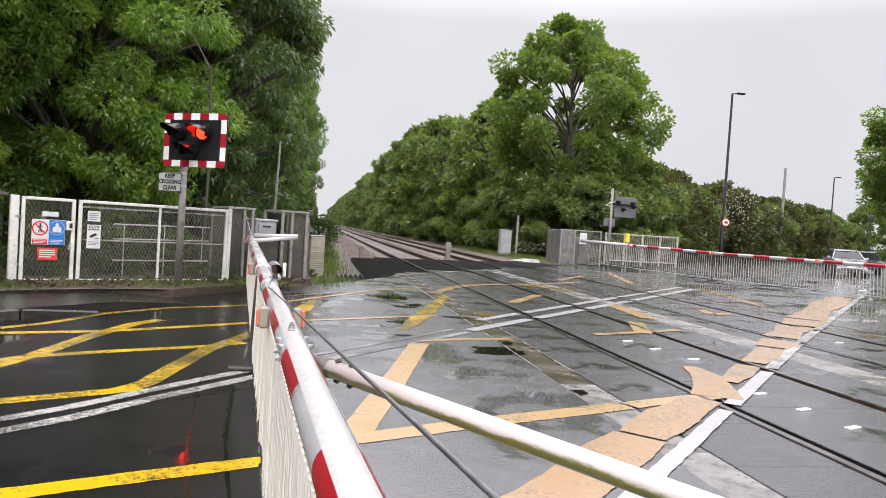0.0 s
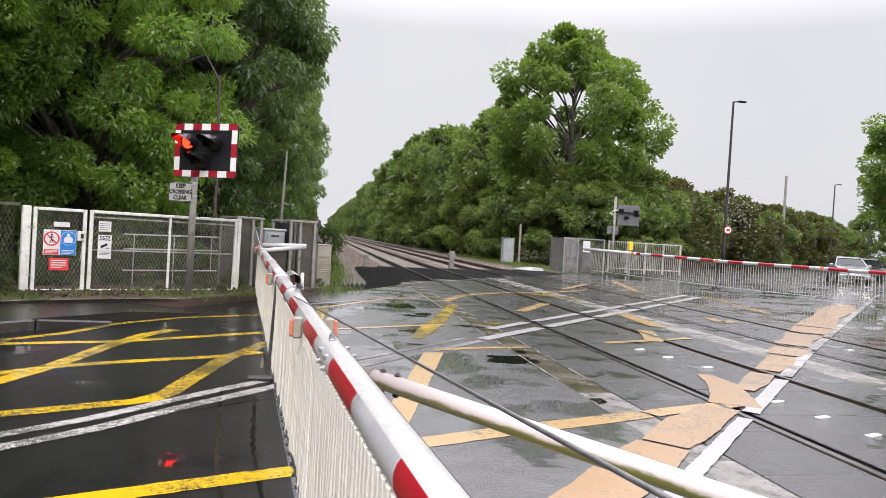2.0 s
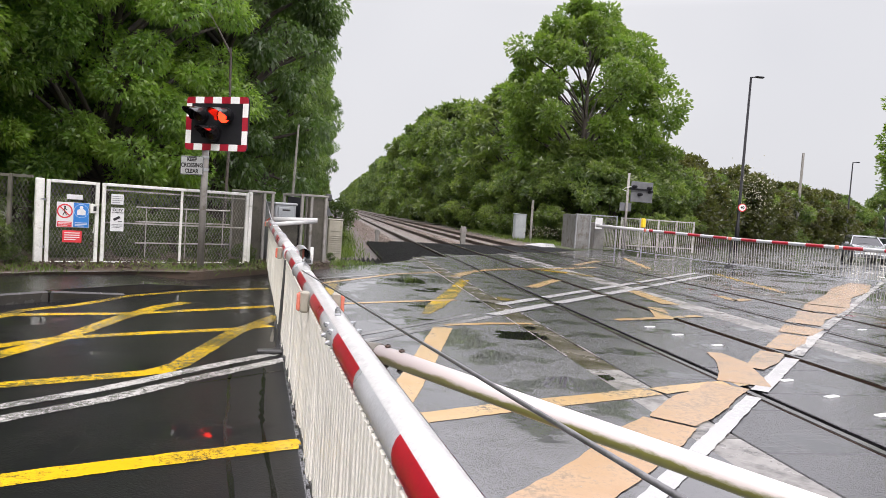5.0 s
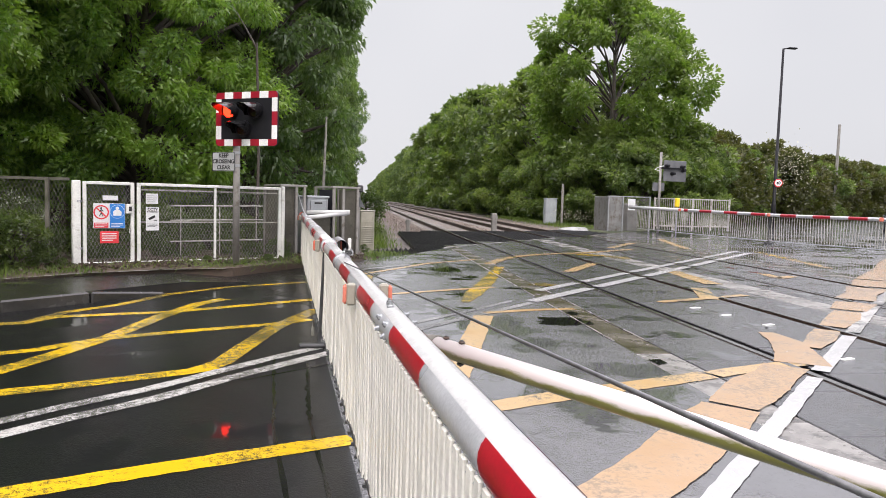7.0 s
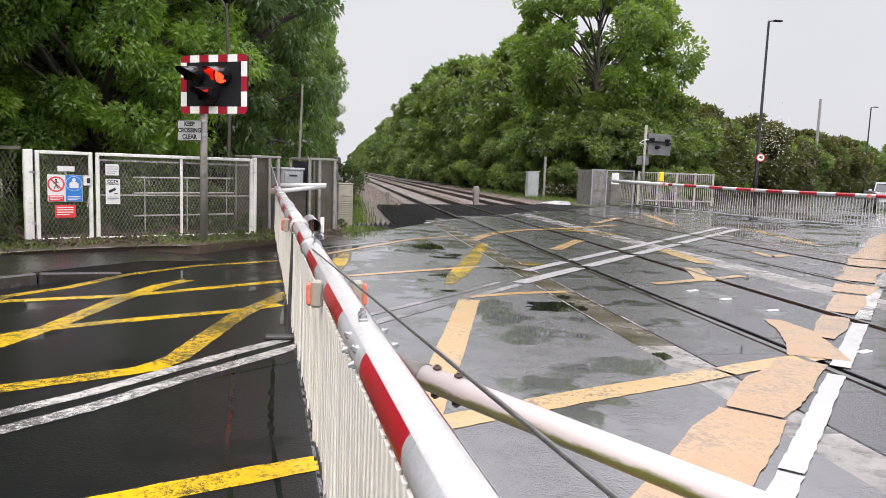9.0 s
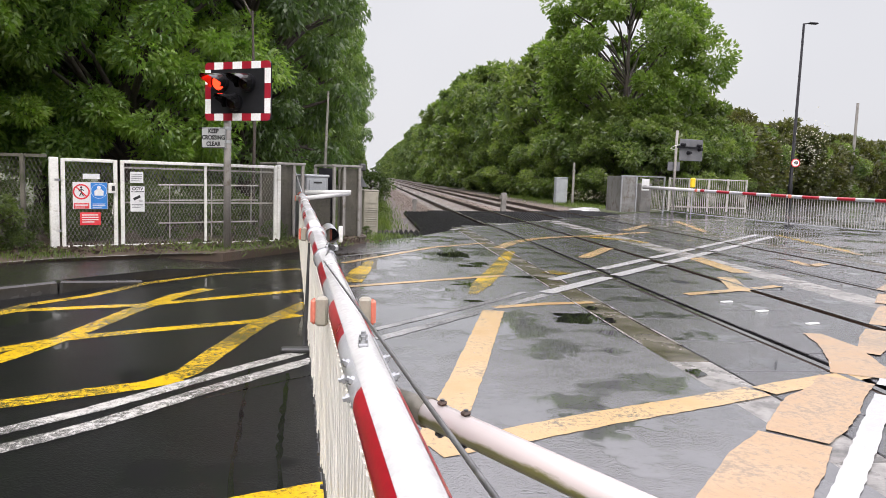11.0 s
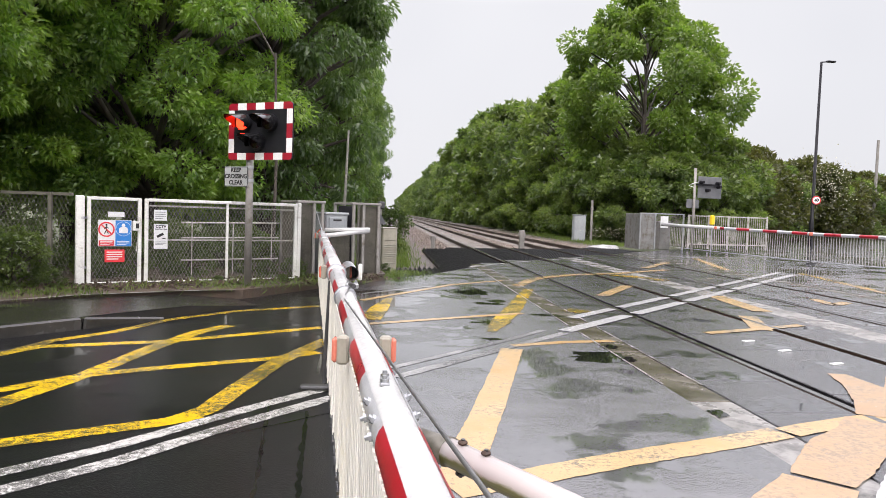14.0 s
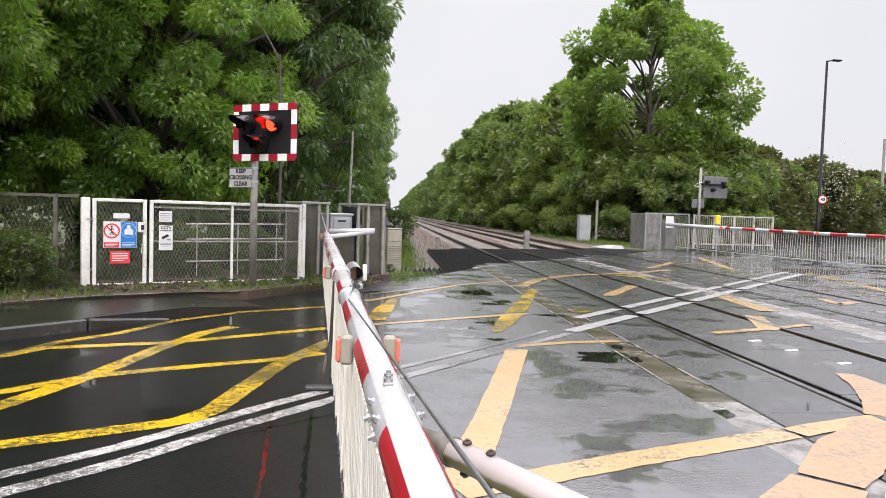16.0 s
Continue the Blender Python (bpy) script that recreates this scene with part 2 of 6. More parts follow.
M["black_rubber"].node_tree.nodes["Principled BSDF"].inputs["Specular IOR Level"].default_value = 0.12
M["white_paint"] = surf("white_gloss_paint", (0.74, 0.74, 0.71), (0.82, 0.82, 0.8), 3, 40, (0.2, 0.4), 0, 0.05, 0.001, (0.36, 0.33, 0.25), 0.72)
M["skirt_white"] = surf("skirt_white_plastic", (0.66, 0.64, 0.56), (0.75, 0.73, 0.66), 2, 30, (0.35, 0.5), 0, 0.05, 0.001, (0.45, 0.44, 0.3), 0.7, vary=0.06)
M["fence_white"] = surf("weathered_white_paint", (0.6, 0.6, 0.56), (0.72, 0.72, 0.68), 3, 40, (0.3, 0.5), 0, 0.1, 0.002, (0.3, 0.27, 0.2), 0.62)
M["mesh_white"] = surf("galvanised_mesh_wire", (0.2, 0.195, 0.175), (0.3, 0.29, 0.26), 6, 40, (0.35, 0.5), 0.2, 0.0)
M["boom_white"] = surf("boom_white_enamel", (0.48, 0.48, 0.47), (0.55, 0.55, 0.54), 2, 50, (0.18, 0.3), 0, 0.03, 0.001, (0.5, 0.5, 0.48), 0.75)
M["boom_red"] = surf("boom_red_film", (0.26, 0.004, 0.012), (0.34, 0.006, 0.017), 4, 80, (0.25, 0.4), 0, 0.08, 0.001)
M["boom_grey"] = surf("boom_grey_reflector", (0.42, 0.43, 0.44), (0.52, 0.53, 0.54), 6, 120, (0.25, 0.45), 0.3, 0.15, 0.001)
M["algae_white"] = None
M["galv"] = surf("galvanised_steel", (0.33, 0.34, 0.35), (0.46, 0.47, 0.48), 9, 60, (0.3, 0.5), 0.75, 0.1, 0.001)
M["steel_dark"] = surf("dark_steel", (0.05, 0.05, 0.052), (0.09, 0.09, 0.09), 6, 60, (0.35, 0.55), 0.5, 0.1, 0.001)
M["cab_grey"] = surf("grey_cabinet_paint", (0.27, 0.29, 0.3), (0.35, 0.37, 0.38), 2, 40, (0.3, 0.5), 0, 0.06, 0.001, (0.16, 0.15, 0.12), 0.66)
M["cab_cream"] = surf("cream_cabinet", (0.24, 0.225, 0.18), (0.33, 0.31, 0.25), 3, 40, (0.35, 0.55), 0, 0.08, 0.001, (0.2, 0.18, 0.12), 0.62)
M["post_grey"] = surf("grey_signal_post", (0.2, 0.19, 0.175), (0.29, 0.275, 0.255), 3, 50, (0.35, 0.6), 0.1, 0.15, 0.002, (0.13, 0.11, 0.08), 0.6)
M["guard"] = surf("mossy_guard_steel", (0.09, 0.083, 0.068), (0.16, 0.148, 0.12), 3, 50, (0.35, 0.6), 0.1, 0.15, 0.002, (0.06, 0.065, 0.035), 0.58)
M["rail_old"] = surf("dulled_white_railing", (0.36, 0.35, 0.31), (0.5, 0.49, 0.45), 3, 40, (0.3, 0.5), 0, 0.1, 0.002, (0.2, 0.17, 0.12), 0.56)
M["enclosure"] = surf("stained_grey_sheet", (0.17, 0.17, 0.165), (0.26, 0.26, 0.25), 1.5, 50, (0.3, 0.5), 0.3, 0.1, 0.002, (0.11, 0.09, 0.065), 0.55)
M["black"] = surf("matt_black_board", (0.012, 0.012, 0.014), (0.02, 0.02, 0.023), 3, 60, (0.3, 0.5), 0, 0.05, 0.001)
M["black"].node_tree.nodes["Principled BSDF"].inputs["Specular IOR Level"].default_value = 0.15
M["plate_grey"] = surf("dulled_sign_sheet", (0.36, 0.37, 0.37), (0.44, 0.45, 0.45), 4, 60, (0.3, 0.45), 0, 0.02, 0.001, (0.25, 0.25, 0.23), 0.68)
M["board_back"] = surf("grey_board_back", (0.11, 0.113, 0.12), (0.16, 0.163, 0.17), 3, 40, (0.35, 0.55), 0.2, 0.05, 0.001)
M["sig_red"] = surf("signal_red", (0.27, 0.006, 0.02), (0.33, 0.009, 0.027), 3, 60, (0.3, 0.45), 0, 0.03, 0.001)
M["sig_white"] = surf("signal_white", (0.75, 0.75, 0.74), (0.82, 0.82, 0.81), 3, 60, (0.3, 0.45), 0, 0.03, 0.001)
M["sign_white"] = surf("sign_white_sheet", (0.6, 0.61, 0.6), (0.68, 0.69, 0.68), 4, 60, (0.3, 0.45), 0, 0.02, 0.001, (0.42, 0.42, 0.38), 0.7)
M["sign_blue"] = surf("sign_blue", (0.02, 0.17, 0.5), (0.03, 0.2, 0.56), 4, 60, (0.3, 0.45), 0, 0.02, 0.001)
M["sign_red"] = surf("sign_red", (0.6, 0.03, 0.04), (0.68, 0.05, 0.06), 4, 60, (0.3, 0.45), 0, 0.02, 0.001)
M["ink"] = surf("black_ink", (0.012, 0.012, 0.012), (0.02, 0.02, 0.02), 4, 60, (0.4, 0.5), 0, 0.0)
M["lens_off"] = surf("dark_signal_lens", (0.02, 0.008, 0.008), (0.03, 0.01, 0.01), 4, 60, (0.12, 0.2), 0, 0.0)
M["hood"] = surf("wet_black_hood", (0.01, 0.01, 0.011), (0.02, 0.02, 0.021), 3, 60, (0.08, 0.2), 0, 0.02, 0.001)
M["pale_bark"] = surf("pale_grey_bark", (0.17, 0.165, 0.145), (0.26, 0.25, 0.22), 4, 40, (0.5, 0.8), 0, 0.5, 0.01, (0.08, 0.075, 0.06), 0.58)
M["lens_on"] = glow("lit_red_lens", (1.0, 0.018, 0.006), 9.0)
M["lamp_red"] = surf("boom_lamp_red_lens", (0.58, 0.15, 0.1), (0.68, 0.22, 0.15), 8, 60, (0.15, 0.3), 0, 0.05, 0.001)
M["yellow_box"] = surf("yellow_enamel", (0.8, 0.55, 0.02), (0.85, 0.6, 0.03), 3, 60, (0.3, 0.4), 0, 0.02, 0.001)
M["bark"] = surf("wet_bark", (0.035, 0.028, 0.022), (0.075, 0.06, 0.048), 5, 40, (0.5, 0.8), 0, 0.8, 0.02, stretch=(1, 1, 0.25))
M["leaf_a"] = leaf_mat("ash_leaf", (0.12, 0.215, 0.06), (0.28, 0.4, 0.095), (0.4, 0.52, 0.11))
M["leaf_b"] = leaf_mat("birch_leaf", (0.095, 0.15, 0.065), (0.16, 0.225, 0.09), (0.19, 0.255, 0.1))
M["leaf_c"] = leaf_mat("hawthorn_leaf", (0.06, 0.095, 0.036), (0.14, 0.19, 0.062), (0.22, 0.27, 0.085))
M["leaf_f"] = leaf_mat("bramble_leaf", (0.04, 0.065, 0.022), (0.085, 0.12, 0.04), (0.13, 0.16, 0.05))
M["leaf_d"] = leaf_mat("sycamore_leaf", (0.105, 0.165, 0.045), (0.175, 0.245, 0.062), (0.215, 0.28, 0.07))
M["leaf_e"] = leaf_mat("bronze_hedge_leaf", (0.05, 0.058, 0.02), (0.085, 0.09, 0.03), (0.11, 0.095, 0.04))
M["grass"] = leaf_mat("grass_blade", (0.07, 0.115, 0.03), (0.13, 0.18, 0.045), (0.16, 0.185, 0.065))
M["blossom"] = surf("cream_blossom", (0.5, 0.48, 0.33), (0.62, 0.6, 0.44), 4, 60, (0.5, 0.7), 0, 0.0)
M["car_silver"] = surf("silver_car_paint", (0.42, 0.44, 0.45), (0.47, 0.49, 0.5), 1, 90, (0.12, 0.2), 0.6, 0.0)
M["car_dark"] = surf("dark_car_paint", (0.02, 0.022, 0.025), (0.03, 0.032, 0.035), 1, 90, (0.12, 0.2), 0.3, 0.0)
M["car_white"] = surf("white_car_paint", (0.7, 0.7, 0.7), (0.75, 0.75, 0.75), 1, 90, (0.12, 0.2), 0.0, 0.0)
M["car_glass"] = surf("car_window_glass", (0.015, 0.018, 0.02), (0.03, 0.034, 0.036), 1, 40, (0.03, 0.06), 0, 0.0)
M["tyre"] = surf("tyre_rubber", (0.012, 0.012, 0.012), (0.02, 0.02, 0.02), 4, 50, (0.5, 0.7), 0, 0.1, 0.002)
M["headlamp"] = glow("headlamp", (1.0, 0.93, 0.8), 2.2)
M["wire"] = surf("steel_wire_rope", (0.12, 0.12, 0.12), (0.2, 0.2, 0.2), 40, 300, (0.35, 0.5), 0.6, 0.3, 0.001)


def algae_paint():
    """White enamel tube with green algae along its underside, an uneven growth band."""
    m, nt, b = nodes("algae_stained_white_tube")
    g = nt.nodes.new("ShaderNodeTexCoord")
    sep = nt.nodes.new("ShaderNodeSeparateXYZ")
    nt.links.new(g.outputs["Object"], sep.inputs[0])
    n = tex(nt, "ShaderNodeTexNoise", 14, 6, stretch=(1, 1, 0.35), rough=0.7)
    k = nt.nodes.new("ShaderNodeMath")
    k.operation = "MULTIPLY_ADD"
    nt.links.new(sep.outputs[1], k.inputs[0])
    k.inputs[1].default_value = -20.0
    nt.links.new(n.outputs[0], k.inputs[2])
    col = mixc(nt, ramp(nt, k.outputs[0], [(0.38, 0.0), (0.58, 1.0)]), (0.56, 0.51, 0.49), (0.15, 0.15, 0.035))
    nt.links.new(col, b.inputs["Base Color"])
    b.inputs["Roughness"].default_value = 0.3
    return m


M["algae_white"] = algae_paint()


# ---- mesh helpers ----
class Build:
    """Collects vertices and faces of one mesh."""

    def __init__(self):
        self.v, self.f = [], []

    def add(self, vs, fs):
        o = len(self.v)
        self.v += [tuple(p) for p in vs]
        self.f += [tuple(i + o for i in q) for q in fs]
        return self

    def box(self, cx, cy, cz, sx, sy, sz, m=None, bev=0.0):
        x, y, z = sx / 2, sy / 2, sz / 2
        if bev:
            e = min(bev, x * 0.9, y * 0.9, z * 0.9)
            vs, fs = [], []
            for k, (zz, ins) in enumerate(((-z, e), (-z + e, 0), (z - e, 0), (z, e))):
                ax, ay = x - ins, y - ins
                c = e if not ins else e * 0.4
                ring = [(-ax + c, -ay), (ax - c, -ay), (ax, -ay + c), (ax, ay - c), (ax - c, ay), (-ax + c, ay), (-ax, ay - c), (-ax, -ay + c)]
                vs += [(cx + px, cy + py, cz + zz) for px, py in ring]
                if k:
                    for i in range(8):
                        a, b2 = (k - 1) * 8 + i, (k - 1) * 8 + (i + 1) % 8
                        fs.append((a, b2, b2 + 8, a + 8))
            fs += [tuple(range(7, -1, -1)), tuple(range(24, 32))]
        else:
            vs = [(cx + a * x, cy + b2 * y, cz + c * z) for a in (-1, 1) for b2 in (-1, 1) for c in (-1, 1)]
            fs = [(0, 1, 3, 2), (4, 6, 7, 5), (0, 4, 5, 1), (2, 3, 7, 6), (0, 2, 6, 4), (1, 5, 7, 3)]
        if m is not None:
            vs = [m @ Vector(p) for p in vs]
        return self.add(vs, fs)

    def tube(self, pts, r, n=10, cap=True):
        """A tube along points; r one radius or one for each point."""
        pts = [Vector(p) for p in pts]
        rs = r if isinstance(r, (list, tuple)) else [r] * len(pts)
        o, vs, fs = 0, [], []
        for i, p in enumerate(pts):
            d = (pts[min(i + 1, len(pts) - 1)] - pts[max(i - 1, 0)]).normalized()
            up = Vector((0, 0, 1)) if abs(d.z) < 0.95 else Vector((0, 1, 0))
            a = d.cross(up).normalized()
            b2 = a.cross(d)
            vs += [p + rs[i] * (math.cos(2 * math.pi * k / n) * a + math.sin(2 * math.pi * k / n) * b2) for k in range(n)]
            if i:
                fs += [((i - 1) * n + k, (i - 1) * n + (k + 1) % n, i * n + (k + 1) % n, i * n + k) for k in range(n)]
        if cap:
            fs += [tuple(range(n - 1, -1, -1)), tuple(range((len(pts) - 1) * n, len(pts) * n))]
        return self.add(vs, fs)

    def prism(self, poly, z0, z1):
        """An upright prism over a convex or simple outline."""
        n = len(poly)
        vs = [(*p[:2], z0) for p in poly] + [(*p[:2], z1) for p in poly]
        return self.add(vs, [tuple(range(n - 1, -1, -1)), tuple(range(n, 2 * n))] + [(i, (i + 1) % n, n + (i + 1) % n, n + i) for i in range(n)])

    def strip(self, pts, w, z):
        """A flat painted line along plan points."""
        pts = [Vector((p[0], p[1])) for p in pts]
        ws = [w[i] if isinstance(w, (list, tuple)) else w for i in range(len(pts))]
        rn = random.Random(round(pts[0].x * 977 + pts[0].y * 331))
        fine, fw = [], []
        for i in range(len(pts) - 1):
            k = max(1, min(60, int((pts[i + 1] - pts[i]).length / 0.06)))
            fine += [pts[i].lerp(pts[i + 1], a / k) for a in range(k)]
            fw += [ws[i] + (ws[i + 1] - ws[i]) * a / k for a in range(k)]
        fine.append(pts[-1])
        fw.append(ws[-1])
        vs = []
        for i, p in enumerate(fine):
            d = (fine[min(i + 1, len(fine) - 1)] - fine[max(i - 1, 0)]).normalized()
            q = Vector((-d.y, d.x))
            # laid by hand and chipped: the edges wander a little
            chip = min(0.007, fw[i] * 0.06)
            a, b = fw[i] / 2 + rn.uniform(-1, 0.5) * chip, fw[i] / 2 + rn.uniform(-1, 0.5) * chip
            vs += [(p.x + q.x * a, p.y + q.y * a, z), (p.x - q.x * b, p.y - q.y * b, z)]
        return self.add(vs, [(2 * i + 1, 2 * i + 3, 2 * i + 2, 2 * i) for i in range(len(fine) - 1)])

    def mesh(self, name, smooth=False):
        me = bpy.data.meshes.new(name)
        me.from_pydata(self.v, [], self.f)
        if smooth:
            me.polygons.foreach_set("use_smooth", [True] * len(me.polygons))
        me.update()
        return me


def part(name, b, material, parent=None, label="", smooth=False, at=None):
    """Links a Build as one mesh object, under a thing or a part."""
    me = b.mesh(name, smooth) if isinstance(b, Build) else b
    if not me.materials:
        me.materials.append(material)
    ob = new(name, me)
    if parent is not None:
        ob.parent = parent
    if at is not None:
        ob.matrix_basis = at
    if label:
        tagged(ob, label)
    return ob


def thing(name, label, category, at=None, group="", kind=""):
    """An empty at a thing's base, to which its parts belong."""
    ob = new(name)
    ob.empty_display_size = 0.1
    if at is not None:
        ob.matrix_basis = at
    return tagged(ob, label, category, group, kind)


def lettering(name, text, size, material, parent, at, spread=1.0):
    cu = bpy.data.curves.new(name, "FONT")
    cu.body, cu.size, cu.extrude, cu.offset = text, size, 0.001, size * 0.036
    cu.align_x, cu.align_y, cu.space_character = "CENTER", "CENTER", spread
    cu.materials.append(material)
    ob = new(name, cu)
    ob.parent, ob.matrix_basis = parent, at
    return ob


def facing(x, y, z, dx, dy):
    """A pose whose local x runs along (dx, dy) and whose local z is up; local -y is its face."""
    return Matrix.Translation((x, y, z)) @ Matrix.Rotation(math.atan2(dy, dx), 4, "Z")


# ---- ground, road, crossing ----
RAILS = (4.0, 5.505, 7.27, 8.775)


def line_y(x, c):
    """The y at which the line across-road c meets the plane x."""
    return (N.x * x - c) / -N.y


def setting():
    g = Build()
    n = 40
    rs = [i / n for i in range(-n, n + 1)]
    ys = [math.copysign(abs(a) ** 2.2 * 1500, a) for a in rs]
    xs = sorted([x for x in ys if not 0.4 < x < 12.6] + [0.5, 0.95, 1.15, 6.0, 11.6, 11.9, 12.5])
    vs = [(x, y, -0.45 if 1.0 < x < 11.8 or (y < 30 and -30 < x < 60) else -0.11) for y in ys for x in xs]
    w = len(xs)
    g.add(vs, [(j * w + i, j * w + i + 1, (j + 1) * w + i + 1, (j + 1) * w + i) for j in range(len(ys) - 1) for i in range(w - 1)])
    tagged(part("ground", g, M["grass_ground"]), "grassy soil reaching away beyond the railway", "ground", kind="structure")
    # the near road, up to the track
    x1 = 2.9
    near = [(x1, line_y(x1, 2.0)), (x1, 21.1), (1.61, 18.5), (0.3, 16.75), tuple(rd(-6, -11.8)[:2]), tuple(rd(-6, -9.3)[:2]), tuple(rd(-60, -9.3)[:2]), tuple(rd(-60, 2.0)[:2])]
    near = [tuple(p) for p in near]
    # one asphalt, split below the boom; the lane's colour is darkened for mirrored trees
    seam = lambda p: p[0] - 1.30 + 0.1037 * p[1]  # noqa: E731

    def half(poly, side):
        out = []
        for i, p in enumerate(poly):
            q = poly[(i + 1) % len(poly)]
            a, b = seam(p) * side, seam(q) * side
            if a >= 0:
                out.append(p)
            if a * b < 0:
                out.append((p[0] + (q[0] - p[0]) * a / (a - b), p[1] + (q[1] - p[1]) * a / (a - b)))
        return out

    ob = part("road", Build().prism(half(near, 1)[::-1], -0.3, 0.0), M["asphalt"])
    tagged(ob, "rain-wet grey asphalt road before the railway crossing", "road", kind="structure")
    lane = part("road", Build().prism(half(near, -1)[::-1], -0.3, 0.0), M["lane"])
    tagged(lane, "rain-wet asphalt lane outside the closed barrier, coloured dark for its tree reflections", "road", kind="structure")
    x2 = 9.7
    far = [(x2, line_y(x2, 2.0)), tuple(rd(300, 2.0)[:2]), tuple(rd(300, -11.8)[:2]), (x2, line_y(x2, -11.8))]
    ob2 = part("road", Build().prism(far, -0.3, 0.0), M["asphalt"])
    tagged(ob2, "rain-wet asphalt road beyond the railway crossing", "road", kind="structure")
    # crossing bed under the panels
    bed = [(x1, line_y(x1, 2.6)), (x2, line_y(x2, 2.6)), (x2, line_y(x2, -11.9)), (x1, line_y(x1, -11.9))]
    deck = tagged(part("crossing_deck", Build().prism(bed, -0.3, -0.10), M["pit"]), "level crossing deck of wet ribbed panels between the rails", "crossing deck", kind="structure")
    rnd = random.Random(4)
    strips = [(2.9, 3.22, "concrete", 1.8), (3.23, 3.955, "deck", 0.9), (4.125, 5.39, "deck", 0.9), (5.56, 6.22, "deck", 0.9), (6.23, 6.72, "pale", 1.8), (6.73, 7.215, "deck", 0.9), (7.395, 8.66, "deck", 0.9), (8.83, 9.36, "deck", 0.9), (9.37, 9.69, "concrete", 1.8)]
    meshes = {}
    for xa, xb, mat, ln in strips:
        xm = (xa + xb) / 2
        y, yend = line_y(xm, 2.4), line_y(xm, -11.75)
        while y < yend:
            l2 = min(ln, yend - y)
            # the near end of the beam is newer, paler concrete
            mt = "pale" if mat == "concrete" and y < 8.6 else mat
            key = (round(xb - xa, 3), round(l2, 2), mt)
            if key not in meshes:
                meshes[key] = rib_panel(xb - xa, l2 - 0.008, mat == "deck").mesh("panel" if mat == "deck" else "edge_beam")
            ob = part("panel" if mat == "deck" else "edge_beam", meshes[key], M[mt], deck, at=pose(xm, y + l2 / 2, rnd.uniform(-0.004, 0.0)))
            y += l2


def rib_panel(w, l, ribs):
    b = Build()
    b.box(0, 0, -0.05, w, l, 0.10, bev=0.006)
    return b


def lines():
    """Painted road markings, each a thin layer on the asphalt."""
    road = thing("road_markings", "worn yellow box hatching and white lines on wet asphalt", "road markings", kind="structure")
    k = [0]

    def ln(name, mat, pts, w, label=""):
        k[0] += 1
        part(name, Build().strip(pts, w, 0.0024 + 0.00006 * k[0]), M[mat], road, label)

    ln("yellow_line", "yellow_worn", [(-4.4, 6.8), (-2.62, 10.0), (-2.37, 10.11), (-2.25, 10.73), (-1.9, 11.25), (-1.61, 12.09), (-1.03, 12.85), (-0.41, 13.25), (-0.0, 13.54)], 0.13, "ragged yellow edge line")
    ln("yellow_line", "yellow", [(-3.3, 9.8), (-2.38, 10.14), (-2.23, 10.47), (-1.28, 10.8), (-0.93, 11.04), (0.14, 11.81)], 0.15)
    ln("yellow_line", "yellow", [(-2.2, 6.9), (-1.63, 8.68), (-1.42, 9.51), (-1.29, 10.5), (-1.11, 11.34), (-0.9, 11.76)], 0.17)
    ln("yellow_line", "yellow", [(-2.6, 8.5), (-1.79, 8.99), (-1.66, 9.17), (-1.43, 9.44), (-0.92, 9.75), (-0.15, 10.15), (0.17, 10.43)], 0.14)
    ln("yellow_line", "yellow_worn", [(0.2, 11.04), (-0.13, 10.0), (-0.25, 9.23), (-0.34, 8.6), (-0.47, 8.34)], 0.17)
    ln("yellow_line", "yellow", [(-2.6, 7.3), (-1.24, 7.92), (-0.89, 8.11), (-0.5, 8.33), (-0.37, 8.46)], 0.16)
    ln("yellow_line", "yellow", [(-1.9, 5.8), (-0.26, 6.55), (0.14, 6.72), (0.61, 6.91)], 0.155)
    ln("white_line", "white_old", [(-9.2, -2.3), (-1.02, 7.5), (-0.65, 7.88), (-0.01, 8.72), (0.34, 9.14)], 0.11, "rubbed white centre line")
    ln("white_line", "white_old", [(-9.0, -2.4), (-0.91, 7.29), (-0.57, 7.64), (-0.15, 8.22), (0.42, 8.92)], 0.12, "rubbed white centre line")
    ln("white_line", "white_ghost", [(0.84, 9.52), (1.33, 10.09), (1.81, 10.67), (2.72, 11.71)], 0.11, "faint white line under water")
    ln("white_line", "white_ghost", [(0.8, 9.83), (1.36, 10.47), (2.01, 11.22), (2.51, 11.87)], 0.08, "faint white line under water")
    # beyond the boom, buff gives the worn yellow its glare as colour
    ln("faded_yellow_line", "buff", [(1.08, 7.34), (1.18, 7.72), (1.44, 8.69), (1.96, 10.74)], 0.21)
    ln("faded_yellow_line", "buff", [(1.07, 7.3), (1.29, 7.39), (1.66, 7.56), (2.01, 7.72), (2.58, 7.95), (3.17, 8.2)], 0.2)
    ln("faded_yellow_line", "buff", [(1.99, 10.91), (2.58, 11.15), (3.12, 11.27)], 0.12)
    ln("faded_yellow_line", "yellow_worn", [(1.9, 11.69), (2.12, 12.42), (2.53, 13.73), (3.24, 16.24)], [0.1, 0.24, 0.24, 0.17])
    ln("faded_yellow_line", "buff", [(0.25, 11.9), (0.81, 12.21), (1.94, 12.86), (2.54, 13.19)], 0.12)
    ln("faded_yellow_line", "yellow_worn", [(0.58, 12.39), (0.68, 13.43), (0.82, 14.49)], [0.25, 0.25, 0.1])
    ln("faded_yellow_line", "buff", [(0.42, 14.15), (1.95, 16.69), (3.03, 17.7)], 0.12)
    ln("faded_yellow_line", "white_ghost", [(0.4, 14.98), (1.52, 16.3)], 0.12)
